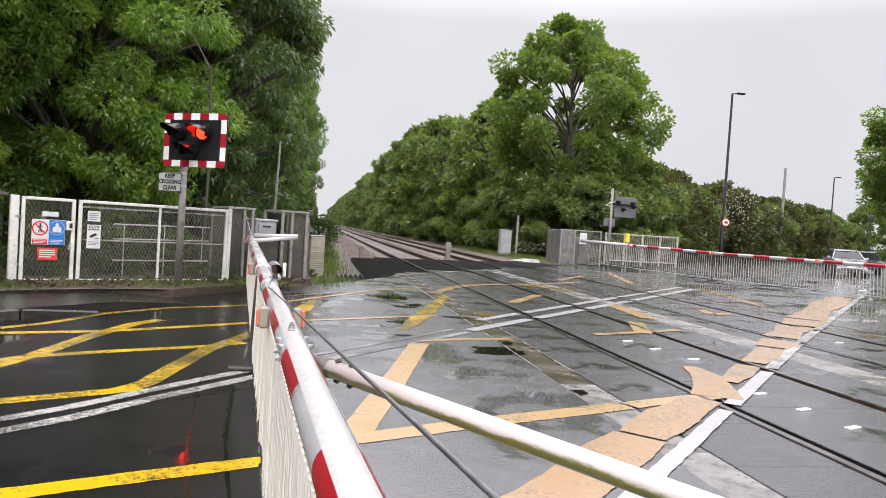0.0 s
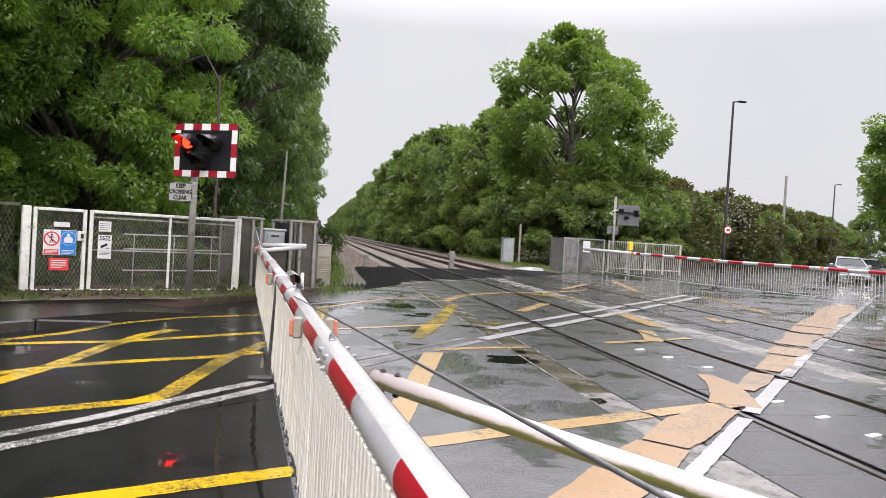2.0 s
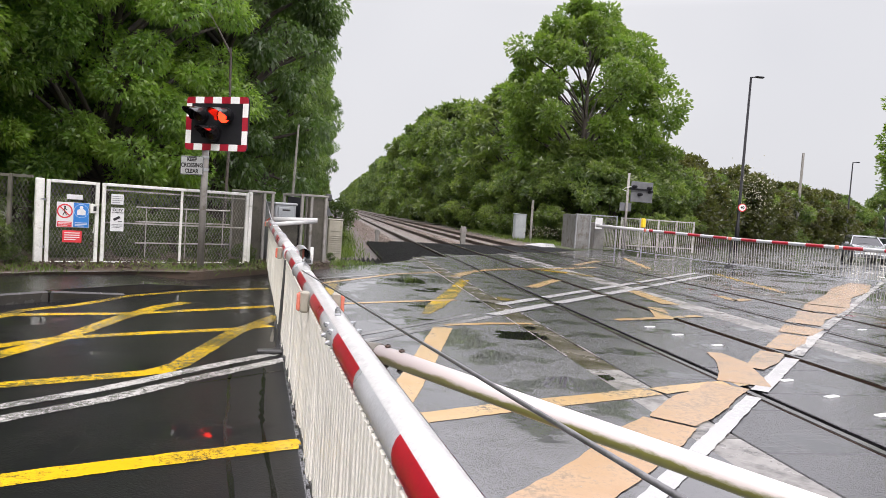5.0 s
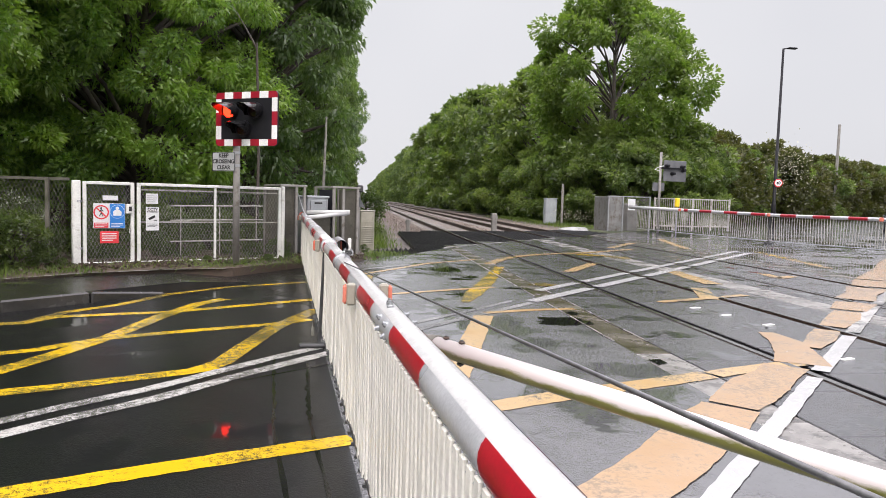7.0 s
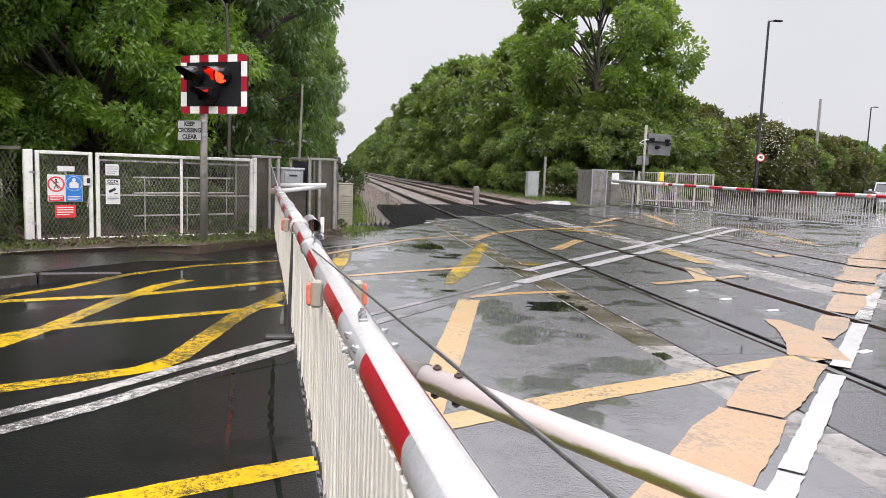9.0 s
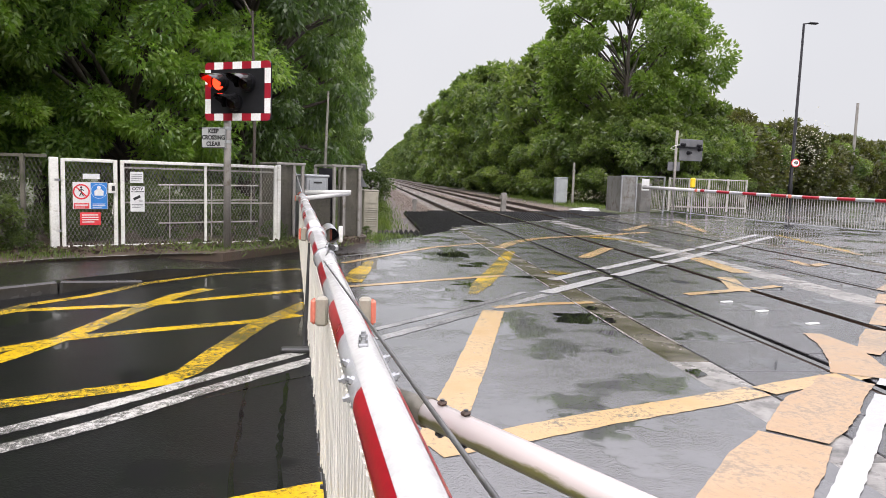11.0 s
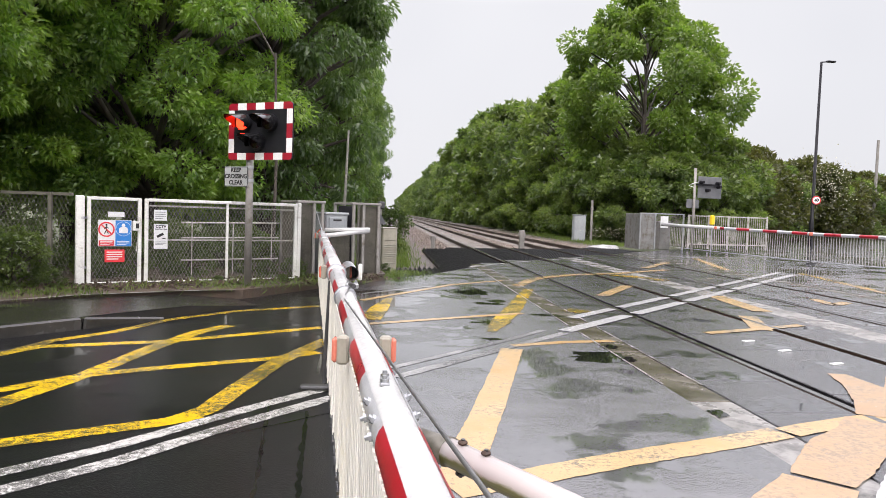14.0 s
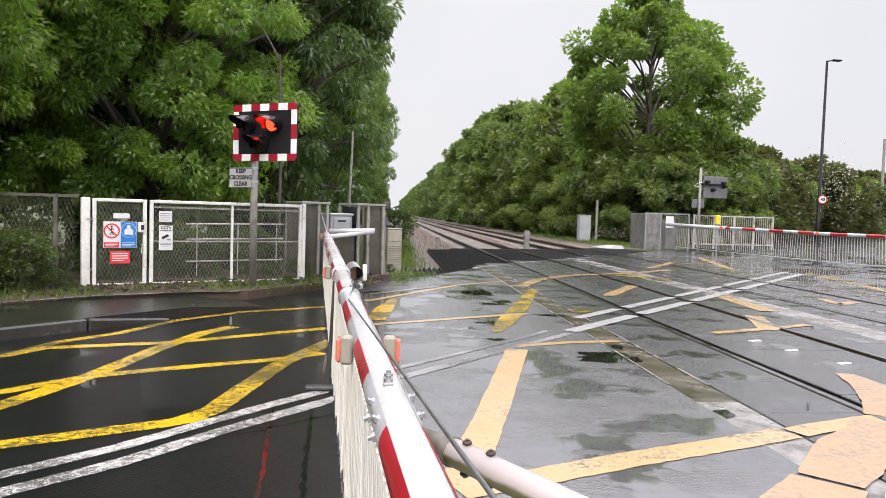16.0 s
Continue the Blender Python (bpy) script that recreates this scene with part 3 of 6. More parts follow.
    ln("faded_deck_line", "buff", [(3.21, 8.21), (3.45, 8.32), (4.12, 8.57)], 0.18)
    ln("faded_deck_line", "buff", [(3.14, 16.78), (3.64, 17.97), (4.1, 18.7)], 0.22)
    ln("faded_deck_line", "buff", [(4.1, 18.7), (4.83, 19.45), (6.28, 20.31), (7.99, 21.82)], 0.22)
    ln("faded_deck_line", "buff", [(4.3, 15.46), (5.39, 17.31)], 0.22)
    ln("faded_deck_line", "buff", [(7.54, 22.22), (9.25, 24.93)], 0.22)
    ln("faded_deck_line", "buff", [(5.69, 13.39), (5.25, 12.19)], 0.24)
    ln("faded_deck_line", "buff", [(4.42, 11.89), (5.12, 12.21), (6.02, 12.66)], 0.14)
    ln("faded_deck_line", "buff", [(6.42, 15.88), (6.3, 14.95), (6.2, 13.91)], 0.3)
    ln("faded_deck_line", "buff", [(11.34, 27.61), (9.88, 22.43)], 0.22)
    ln("faded_deck_line", "buff", [(8.11, 15.72), (7.97, 14.96), (8.46, 15.33)], 0.2)
    ln("faded_yellow_line", "yellow_worn", [(11.62, 21.91), (11.09, 19.79), (10.6, 17.66)], 0.2)
    ln("faded_yellow_line", "buff", [(10.94, 19.36), (10.41, 17.03)], 0.14)
    ln("faded_yellow_line", "yellow_worn", [(5.82, 19.73), (6.42, 19.21), (6.63, 18.63)], 0.3)
    ln("faded_yellow_line", "yellow_worn", [(3.23, 13.67), (3.44, 13.43)], 0.3)
    for x in (2.905, 3.215):
        ln("edge_strip", "pale", [(x, 9.4), (x, 15.0), (x, 20.6)], 0.022, "thin pale edge of the concrete beam")
    ln("white_line", "white_old", [(2.75, 20.9), (3.9, 22.6)], 0.14, "white line along the end of the deck")
    ln("white_line", "white_old", [(4.12, 22.9), (5.38, 24.5)], 0.12)
    ln("white_line", "white_old", [(5.56, 24.6), (7.2, 26.6)], 0.1)
    # white double line over the tracks, in the pieces between the rails
    spans = ((2.75, 3.1), (3.1, 3.945), (4.115, 5.39), (5.56, 7.215), (7.385, 8.66), (8.83, 9.35), (9.38, 9.68), (9.72, 11.1))
    for y0, k2, w2 in ((12.80, 1.136, 0.16), (12.16, 1.132, 0.18)):
        for xa, xb in spans[0 if k2 < 1.134 else 1:]:
            ln("white_line", "white_line", [(xa, y0 + k2 * (xa - 3.04)), (xb, y0 + k2 * (xb - 3.04))], w2)

    # the near edge line and the patches of orange surfacing beside it
    def edge_y(x):
        return 8.2 + 1.095 * (x - 4.03) if x < 7 else 11.452 + 1.05 * (x - 7)

    for xa, xb in ((-1.0, 2.62), (2.64, 3.945), (4.115, 5.39), (5.56, 7.215), (7.385, 8.66), (8.83, 9.35), (9.38, 9.68), (9.72, 22.0)):
        ln("white_line", "white_old" if xa > 5 else "white_line", [(xa, edge_y(xa)), (xb, edge_y(xb))], 0.13 if xa > 3 else 0.11, "white edge line")
    o = "orange_patch"
    ln(o, "amber", [(0.4, 4.9), (1.4, 5.85), (2.1, 6.52), (2.62, 7.1), (2.9, 7.4)], [0.3, 0.34, 0.36, 0.4, 0.34], "worn orange surfacing beside the edge line")
    ln(o, "amber", [(2.93, 7.43), (3.1, 7.6), (3.4, 7.92), (3.7, 8.2), (3.94, 8.45)], [0.3, 0.36, 0.4, 0.3, 0.34])
    ln(o, "amber", [(4.12, 8.52), (4.3, 8.85), (4.55, 9.4), (4.62, 9.85)], [0.42, 0.36, 0.3, 0.16])
    ln(o, "amber", [(4.62, 9.15), (5.0, 9.56), (5.38, 10.0)], [0.16, 0.26, 0.24])
    ln(o, "amber", [(5.57, 10.2), (6.1, 10.75), (6.5, 11.22)], [0.26, 0.34, 0.3])
    ln(o, "amber", [(6.6, 11.35), (7.2, 12.0)], [0.4, 0.5])
    ln(o, "amber", [(7.4, 12.3), (8.0, 12.95), (8.64, 13.65)], [0.5, 0.4, 0.6])
    ln(o, "amber", [(8.85, 13.85), (9.66, 14.75)], [0.55, 0.7])
    ln(o, "amber", [(9.75, 14.85), (11.5, 16.8), (13.5, 18.9), (15.6, 21.1)], [0.7, 0.5, 0.8, 0.5])


def deck_studs():
    """Small pale reflective plates set into the deck panels."""
    for x, y in ((4.64, 8.71), (4.67, 8.19), (4.69, 7.69), (4.67, 11.43), (4.77, 10.9), (4.92, 10.3), (8.1, 12.0)):
        t = thing("reflective_plate", "small pale rectangular plate set in the crossing deck", "marker plate", pose(x, y, 0.001, 0, 0, 22), group="deck plates")
        part("plate", Build().box(0, 0, 0, 0.15, 0.05, 0.012, bev=0.003), M["sign_white"], t)


def seams():
    """Dark bitumen seams and patches in the asphalt."""
    t = thing("road_seams", "dark sealed cracks and seams in the asphalt", "road seam", kind="structure")
    for i, (pts, w) in enumerate((([(0.0, 8.87), (0.08, 8.09), (0.14, 7.61), (0.18, 7.21), (0.45, 5.6)], 0.026), ([(0.27, 8.57), (0.32, 7.9), (0.35, 7.5), (0.38, 7.21), (0.6, 5.7)], 0.03), ([(0.12, 12.0), (0.24, 9.6)], 0.025), ([(-0.12, 8.08), (0.5, 8.6)], 0.02), ([(-2.2, 12.9), (-0.9, 13.2)], 0.03))):
        fine = []
        rnd = random.Random(i)
        for k in range(len(pts) - 1):
            for j in range(8):
                f = j / 8
                fine.append((pts[k][0] + (pts[k + 1][0] - pts[k][0]) * f + rnd.uniform(-.005, .005), pts[k][1] + (pts[k + 1][1] - pts[k][1]) * f))
        fine.append(pts[-1])
        part("seam", Build().strip(fine, [w * rnd.uniform(0.4, 1.2) for _ in fine], 0.0018), M["tar"], t)


def puddles():
    """Shallow pools of rain water with ragged edges."""
    t = thing("puddles", "shallow pools of still rain water on the road", "puddle", kind="structure")
    view = Vector((0.12, 0.993))
    side = Vector((view.y, -view.x))
    for i, (x, y, a, b) in enumerate(((2.21, 15.52, 0.34, 0.4), (2.23, 14.13, 0.22, 0.16), (2.03, 12.35, 0.25, 0.13), (2.7, 10.42, 0.36, 0.24), (2.84, 13.08, 0.2, 0.14), (1.86, 11.25, 0.14, 0.07), (3.0, 10.94, 0.07, 0.12), (2.97, 8.62, 0.06, 0.12), (2.4, 14.4, 0.18, 0.18), (0.54, 15.27, 0.35, 0.3))):
        n = 44
        vs = []
        for k in range(n):
            q = 2 * math.pi * k / n
            f = 0.85 + 0.55 * noise.noise(Vector((1.6 * math.cos(q), 1.6 * math.sin(q), 7.3 * i))) + 0.2 * noise.noise(Vector((4 * math.cos(q), 4 * math.sin(q), 3.1 * i))) + 0.05 * noise.noise(Vector((14 * math.cos(q), 14 * math.sin(q), i)))
            p = Vector((x, y)) + side * (a * f * math.cos(q)) + view * (b * f * math.sin(q))
            vs.append((p.x, p.y, 0.0016))
        part("pool", Build().add(vs, [tuple(range(n))]), M["water"], t)


def pavement():
    """Raised footway with kerb stones, dropping to the crossing."""
    c0 = -9.0
    out = [rd(-40, c0 - 0.12), rd(8.6, c0 - 0.12), rd(9.7, c0 - 0.2), rd(10.6, -12.6), rd(4.0, -12.6), rd(-40, -12.2)]
    g = Build()
    zs = [0.11, 0.11, 0.006, 0.012, 0.11, 0.11]
    vs = [(p.x, p.y, z) for p, z in zip(out, zs)] + [(p.x, p.y, -0.2) for p in out]
    g.add(vs, [(0, 1, 4, 5), (1, 2, 3, 4)] + [(i, i + 6, (i + 1) % 6 + 6, (i + 1) % 6) for i in range(6)])
    foot = tagged(part("pavement", g, M["footway"]), "wet asphalt footway with a concrete kerb", "pavement", kind="structure")
    kb = Build().box(0, 0, 0, 0.905, 0.125, 0.30, bev=0.018).mesh("kerb_stone")
    s = -16.0
    while s < 8.4:
        p = rd(s, c0 - 0.06)
        low = s > 7.6
        part("kerb_stone", kb, M["kerb"], foot, at=pose(p.x, p.y, -0.032 - (0.045 if low else 0), 0, 5.5 if low else 0, math.degrees(math.atan2(U.y, U.x))))
        s += 0.914
    edge = Build().strip([(-5.2, 10.0), (-3.55, 12.44), (-2.96, 13.1), (-1.98, 13.75), (-1.3, 14.0)], 0.05, 0.125)
    part("edging_strip", edge, M["white_old"], foot, "pale concrete edging along the grass")
    # bare earth and litter under the fence
    v = Build().prism([(-12, 6.5), (-5.2, 10.05), (-3.6, 12.45), (-2.98, 13.12), (-1.98, 13.78), (-1.2, 14.05), (-0.5, 15.2), (0.75, 17.2), (0.6, 18.5), (-3, 19), (-14, 19)][::-1], -0.2, 0.122)
    tagged(part("verge", v, M["litter"]), "earth verge with leaf litter below the gates", "verge", kind="structure")


def track(x_left, name):
    """Running line beyond the deck: rails, sleepers."""
    xc = x_left + 0.7525
    y0, y1 = -6.0, 420.0
    t = thing(name, "double-track railway line with rusty rails and polished heads", "railway track", group="running lines")
    for x in (x_left, x_left + 1.505):
        b = Build()
        b.box(x, (y0 + y1) / 2, -0.082, 0.018, y1 - y0, 0.12)
        b.box(x, (y0 + y1) / 2, -0.148, 0.14, y1 - y0, 0.02)
        b.box(x, (y0 + y1) / 2, -0.018, 0.07, y1 - y0, 0.03)
        r = part("rail", b, M["rail_side"], t)
        part("rail_head", Build().box(x, (y0 + y1) / 2, 0.0, 0.058, y1 - y0, 0.010), M["rail_top"], r, "polished steel running surface")
    sl = Build().box(0, 0, 0, 2.5, 0.26, 0.16, bev=0.03).mesh("sleeper")
    chair = Build().box(0, 0, 0, 0.3, 0.16, 0.05).mesh("rail_fastening")
    ye = line_y(xc, -12.3)
    for i in range(70):
        s = part("sleeper", sl, M["sleeper"], t, at=pose(xc, ye + 0.3 + i * 0.65, -0.222))
    far = Build()
    for i in range(70, 420):
        far.box(xc, ye + 0.3 + i * 0.65, -0.222, 2.5, 0.26, 0.16)
    tagged(part("far_sleepers", far, M["sleeper"], t), kind="stuff")


def ballast():
    rnd = np.random.RandomState(3)
    b = Build()
    ys = [line_y(6, -12.0) - 6 + i * 1.0 for i in range(60)] + [90 + i * 12 for i in range(30)]
    prof = [(1.0, -0.14), (2.0, -0.17), (2.9, -0.22), (9.8, -0.22), (10.6, -0.18), (11.7, -0.14)]
    vs = []
    for y in ys:
        for x, z in prof:
            ex = max(0.0, line_y(x, -11.7) - y)
            vs.append((x, y, z - (0.3 if ex > 0 else 0)))
    w = len(prof)
    b.add(vs, [(j * w + i, j * w + i + 1, (j + 1) * w + i + 1, (j + 1) * w + i) for j in range(len(ys) - 1) for i in range(w - 1)])
    tagged(part("ballast_bed", b, M["ballast_bed"]), "stone ballast bed under the tracks", "ballast", kind="structure")
    # loose stones
    n = 30000
    x = rnd.uniform(1.1, 11.4, n)
    y0 = (N.x * x + 12.2) / 0.64 + 6.5
    y = y0 + 45 * rnd.uniform(0, 1, n) ** 1.6
    s = rnd.uniform(0.022, 0.05, n)
    base = np.array([(1, 0, 0), (-1, 0, 0), (0, 1, 0), (0, -1, 0), (0, 0, 1), (0, 0, -1)], float)
    fs = np.array([(0, 2, 4), (2, 1, 4), (1, 3, 4), (3, 0, 4), (2, 0, 5), (1, 2, 5), (3, 1, 5), (0, 3, 5)])
    jit = rnd.uniform(0.55, 1.25, (n, 6, 1)) * s[:, None, None]
    a = rnd.uniform(0, 6.28, n)
    ca, sa = np.cos(a)[:, None], np.sin(a)[:, None]
    v = base[None] * jit
    vx, vy = v[..., 0] * ca - v[..., 1] * sa, v[..., 0] * sa + v[..., 1] * ca
    V = np.stack([vx + x[:, None], vy + y[:, None], v[..., 2] - 0.205 + rnd.uniform(0, 0.03, n)[:, None]], -1).reshape(-1, 3)
    F = (fs[None] + 6 * np.arange(n)[:, None, None]).reshape(-1, 3)
    tagged(fast_mesh("ballast_stones", V, F, M["stone"]), "grey-brown crushed stone ballast between the sleepers", "ballast", kind="stuff")


def fast_mesh(name, V, F, material, parent=None):
    me = bpy.data.meshes.new(name)
    k = F.shape[1]
    me.vertices.add(len(V))
    me.vertices.foreach_set("co", np.asarray(V, np.float32).ravel())
    me.loops.add(F.size)
    me.loops.foreach_set("vertex_index", np.asarray(F, np.int32).ravel())
    me.polygons.add(len(F))
    me.polygons.foreach_set("loop_start", np.arange(0, F.size, k, dtype=np.int32))
    me.update(calc_edges=True)
    me.validate()
    me.materials.append(material)
    ob = new(name, me)
    if parent is not None:
        ob.parent = parent
    return ob


def trespass_guard(name, x0, x1, y0, y1, group):
    """Black rubber anti-trespass panels with rows of wedge-shaped spikes."""
    t = thing(name, "black rubber anti-trespass panels with rows of wedge spikes", "trespass guard", group=group)
    b = Build()
    b.box((x0 + x1) / 2, (y0 + y1) / 2, -0.12, x1 - x0, y1 - y0, 0.08)
    part("base_panel", b, M["black_rubber"], t)
    s = Build()
    nx, ny = max(2, int((x1 - x0) / 0.11)), max(2, int((y1 - y0) / 0.2))
    for i in range(nx):
        for j in range(ny):
            x, y = x0 + (i + 0.5) * (x1 - x0) / nx, y0 + (j + 0.5) * (y1 - y0) / ny
            h, w, d = 0.075, 0.05, 0.09
            s.add([(x - w, y - d, -0.08), (x + w, y - d, -0.08), (x + w, y + d, -0.08), (x - w, y + d, -0.08), (x, y - d * 0.5, -0.08 + h), (x, y + d * 0.5, -0.08 + h)],
                  [(0, 1, 4), (1, 2, 5, 4), (2, 3, 5), (3, 0, 4, 5)])
    tagged(part("spiked_surface", s, M["black_rubber"], t), kind="stuff")


setting()
lines()
deck_studs()
seams()
puddles()
pavement()
track(RAILS[0], "railway_track")
track(RAILS[2], "railway_track")
ballast()
for xa, xb, ya, yb in ((0.95, 1.5, 18.0, 20.6), (1.5, 2.1, 18.9, 21.0), (2.1, 3.0, 20.0, 30.0), (3.0, 3.9, 21.6, 31.0), (4.12, 5.4, 23.4, 31.2), (5.6, 7.15, 25.6, 31.8), (7.4, 8.66, 27.6, 32.6), (8.9, 10.8, 29.8, 34.0)):
    trespass_guard("trespass_guard", xa, xb, ya, yb, "anti-trespass panels")


# ---- near barrier ----
def boom_x(y):
    return 0.7614 - 0.1037 * (y - 5.65)


def boom_z(y):
    """Height of the boom's axis."""
    return 0.7883 + 0.0042 * (y - 5.65)


def boom_r(y):
    return 0.052 if y < 9.3 else 0.064


def barrier_near():
    t = thing("barrier", "lowered white railway barrier boom with red bands and a hanging skirt", "barrier", group="crossing barriers")

    def P(y, dz=0.0, dx=0.0):
        return (boom_x(y) + dx, y, boom_z(y) + dz)

    def run(y0, y1):
        return Build().tube([P(y0 + (y1 - y0) * k / 8) for k in range(9)], boom_r((y0 + y1) / 2), 32)

    part("boom", run(1.9, 9.35), M["boom_white"], t, "white enamel boom tube", True)
    part("boom", run(9.25, 16.9), M["boom_white"], t, "thicker white boom tube", True)
    # side films: red and grey by turns
    edges = [2.0, 2.5, 3.02, 3.52, 4.02, 4.53, 5.06, 5.56, 6.04, 6.54, 7.02, 7.55, 7.92, 8.53, 9.15, 9.9, 10.7, 11.5, 12.4, 13.3, 14.4, 15.6]
    for i in range(len(edges) - 1):
        red = i % 2 == 0
        n = 8
        for side in (-1, 1):
            vs = []
            for j in range(5):
                yy = edges[i] + (edges[i + 1] - edges[i]) * j / 4
                r = boom_r(yy) + 0.0012
                for k in range(n):
                    a = radians(-60 + 108 * k / (n - 1))
                    # the ends are cut a little askew
                    sk = 0.03 * (k / (n - 1) - 0.5) if j in (0, 4) else 0.0
                    vs.append((boom_x(yy + sk) + side * r * math.cos(a), yy + sk, boom_z(yy) + r * math.sin(a)))
            b = Build().add(vs, [(m * n + k, m * n + k + 1, m * n + n + k + 1, m * n + n + k) for m in range(4) for k in range(n - 1)])
            part("red_band" if red else "grey_band", b, M["boom_red" if red else "boom_grey"], t, smooth=True)
    # hanging skirt
    rm = Build().box(0, 0, -0.5, 0.010, 0.034, 1.0, bev=0.003).mesh("skirt_rod")
    ysk = 2.1
    rnd = random.Random(2)
    while ysk < 16.2:
        top = boom_z(ysk) - boom_r(ysk) + 0.02
        part("skirt_rod", rm, M["skirt_white"], t, at=pose(boom_x(ysk) - 0.046, ysk, top, rnd.uniform(-0.6, 0.6), rnd.uniform(-0.8, 0.8), 6.0) @ Matrix.Diagonal((1, 1, top - 0.11, 1)))
        ysk += 0.052
    part("skirt_rail", Build().tube([(boom_x(y) - 0.046, y, 0.12) for y in (2.1, 16.2)], 0.009, 6), M["steel_dark"], t, "thin bottom rail of the skirt")
    part("skirt_rail", Build().tube([P(y, -boom_r(y) - 0.004, -0.04) for y in (2.1, 9.2, 9.4, 16.2)], 0.007, 6), M["galv"], t)
    clip = Build().box(0, 0, 0, 0.03, 0.012, 0.018, bev=0.003).mesh("skirt_clip")
    for k in range(54):
        y = 4.2 + k * 0.156
        part("skirt_clip", clip, M["steel_dark"], t, at=pose(boom_x(y) - 0.05, y, 0.108))
    # lamps
    for yl in (6.58, 9.5, 16.0):
        for sd in (-1, 1):
            o = boom_r(yl) + 0.022
            lb = part("boom_lamp", Build().box(boom_x(yl) + sd * o, yl, boom_z(yl) - 0.006, 0.042, 0.045, 0.1, bev=0.008), M["cab_cream"], t)
            part("lens", Build().box(boom_x(yl) + sd * (o + 0.026), yl, boom_z(yl) - 0.006, 0.022, 0.04, 0.088, bev=0.009), M["lamp_red"], lb, "red lamp lens")
    # bolts and clamps
    bolt = Build()
    bolt.tube([(0, 0, 0), (0, 0, 0.008)], 0.0105, 6)
    bolt.tube([(0, 0, 0.007), (0, 0, 0.016)], 0.006, 6)
    bm = bolt.mesh("bolt")
    for yb, a in ((5.8, -62), (5.66, -62), (5.8, -104), (5.66, -104), (5.84, 62), (5.7, 66)):
        m = Matrix.Translation(P(yb)) @ Matrix.Rotation(radians(a), 4, "Y") @ Matrix.Translation((0, 0, boom_r(yb)))
        part("bolt", bm, M["galv"], t, at=m)
    br = part("bracket", Build().box(boom_x(5.9), 5.9, boom_z(5.9) + 0.054, 0.024, 0.1, 0.008, bev=0.002), M["galv"], t)
    for dy in (-0.03, 0.03):
        part("bolt", bm, M["galv"], br, at=pose(boom_x(5.9), 5.9 + dy, boom_z(5.9) + 0.057))
    for yc in (7.97, 9.32, 11.6, 15.0):
        part("clamp", Build().tube([P(yc - 0.03), P(yc + 0.03)], boom_r(yc) + 0.009, 24), M["galv"], t, smooth=True)
    ck = part("clamp_lug", Build().box(boom_x(7.97) + 0.035, 7.97, boom_z(7.97) + 0.062, 0.07, 0.04, 0.03, bev=0.006), M["galv"], t)
    for dx in (0.015, 0.055):
        part("bolt", bm, M["galv"], ck, at=pose(boom_x(7.97) + dx, 7.97, boom_z(7.97) + 0.076))
    # side outrigger, a tube bolted to the boom, and its stay wire
    a, b2 = Vector((0.80, 5.74, 0.757)), Vector((3.09, 2.74, 0.571))
    L = (b2 - a).length
    m = Matrix.Translation(a) @ (b2 - a).to_track_quat("Z", "Y").to_matrix().to_4x4()
    pole = part("outrigger_pole", Build().tube([(0, 0, 0.12 + (L - 0.12) * k / 6) for k in range(7)], 0.030, 28), M["algae_white"], t, "white tube with green algae along its underside", True, at=m)
    part("pole_socket", Build().tube([(0, 0, -0.02), (0, 0, 0.07), (0, 0, 0.13)], [0.02, 0.026, 0.034], 18), M["guard"], pole, "mossy tapered socket", True)
    for k in (0.17, 0.24):
        part("bolt", Build().tube([(0, -0.042, k), (0, 0.042, k)], 0.005, 8), M["steel_dark"], pole)
        part("nut", Build().box(0, 0.034, k, 0.02, 0.01, 0.018, bev=0.004), M["rail_side"], pole)
        part("nut", Build().box(0, -0.034, k, 0.02, 0.012, 0.02, bev=0.004), M["steel_dark"], pole)
    part("stay_wire", Build().tube([P(7.97, 0.075, 0.03), (0.535, 7.6, 0.838), (0.688, 6.2, 0.912), (0.873, 4.5, 1.003), (1.064, 2.75, 1.097)], 0.0032, 8), M["wire"], t, "taut steel wire stay", True)
    part("wire_eye", Build().tube([P(8.04, 0.07, 0.02), P(7.82, 0.078, 0.035)], 0.013, 8), M["steel_dark"], t)
    # end of an outrigger socket on the thick tube
    st = part("tube_socket", Build().tube([P(9.35, 0.0, 0.11), P(9.85, 0.0, 0.11)], 0.055, 20, cap=False), M["galv"], t, smooth=True)
    # black plug that stands for the shade within the hollow tube
    part("bore_shade", Build().tube([P(9.5, 0.0, 0.11), P(9.8, 0.0, 0.11)], 0.049, 20), M["black"], st)
    part("socket_plate", Build().box(boom_x(9.5) + 0.185, 9.5, boom_z(9.5), 0.03, 0.06, 0.12, bev=0.006), M["fence_white"], st)
    # prop leg that meets the road
    part("prop_leg", Build().tube([P(9.1, -0.03, -0.05), (boom_x(9.1) - 0.08, 9.1, 0.05)], 0.013, 8), M["steel_dark"], t, "thin steel prop under the boom")
    part("prop_foot", Build().box(boom_x(9.1) - 0.12, 9.1, 0.022, 0.24, 0.08, 0.03, bev=0.01), M["steel_dark"], t)
    # pivot end: side arms and the head
    part("side_arm", Build().tube([(-0.38, 16.7, 0.9), (0.46, 16.6, 0.93)], 0.045, 14), M["boom_white"], t, smooth=True)
    part("side_arm", Build().tube([(-0.22, 15.5, 0.85), (0.42, 16.5, 0.91)], 0.036, 14), M["boom_white"], t, smooth=True)
    part("end_lamp", Build().tube([P(16.95), P(16.8)], 0.085, 14), M["lamp_red"], t, "red end cap")
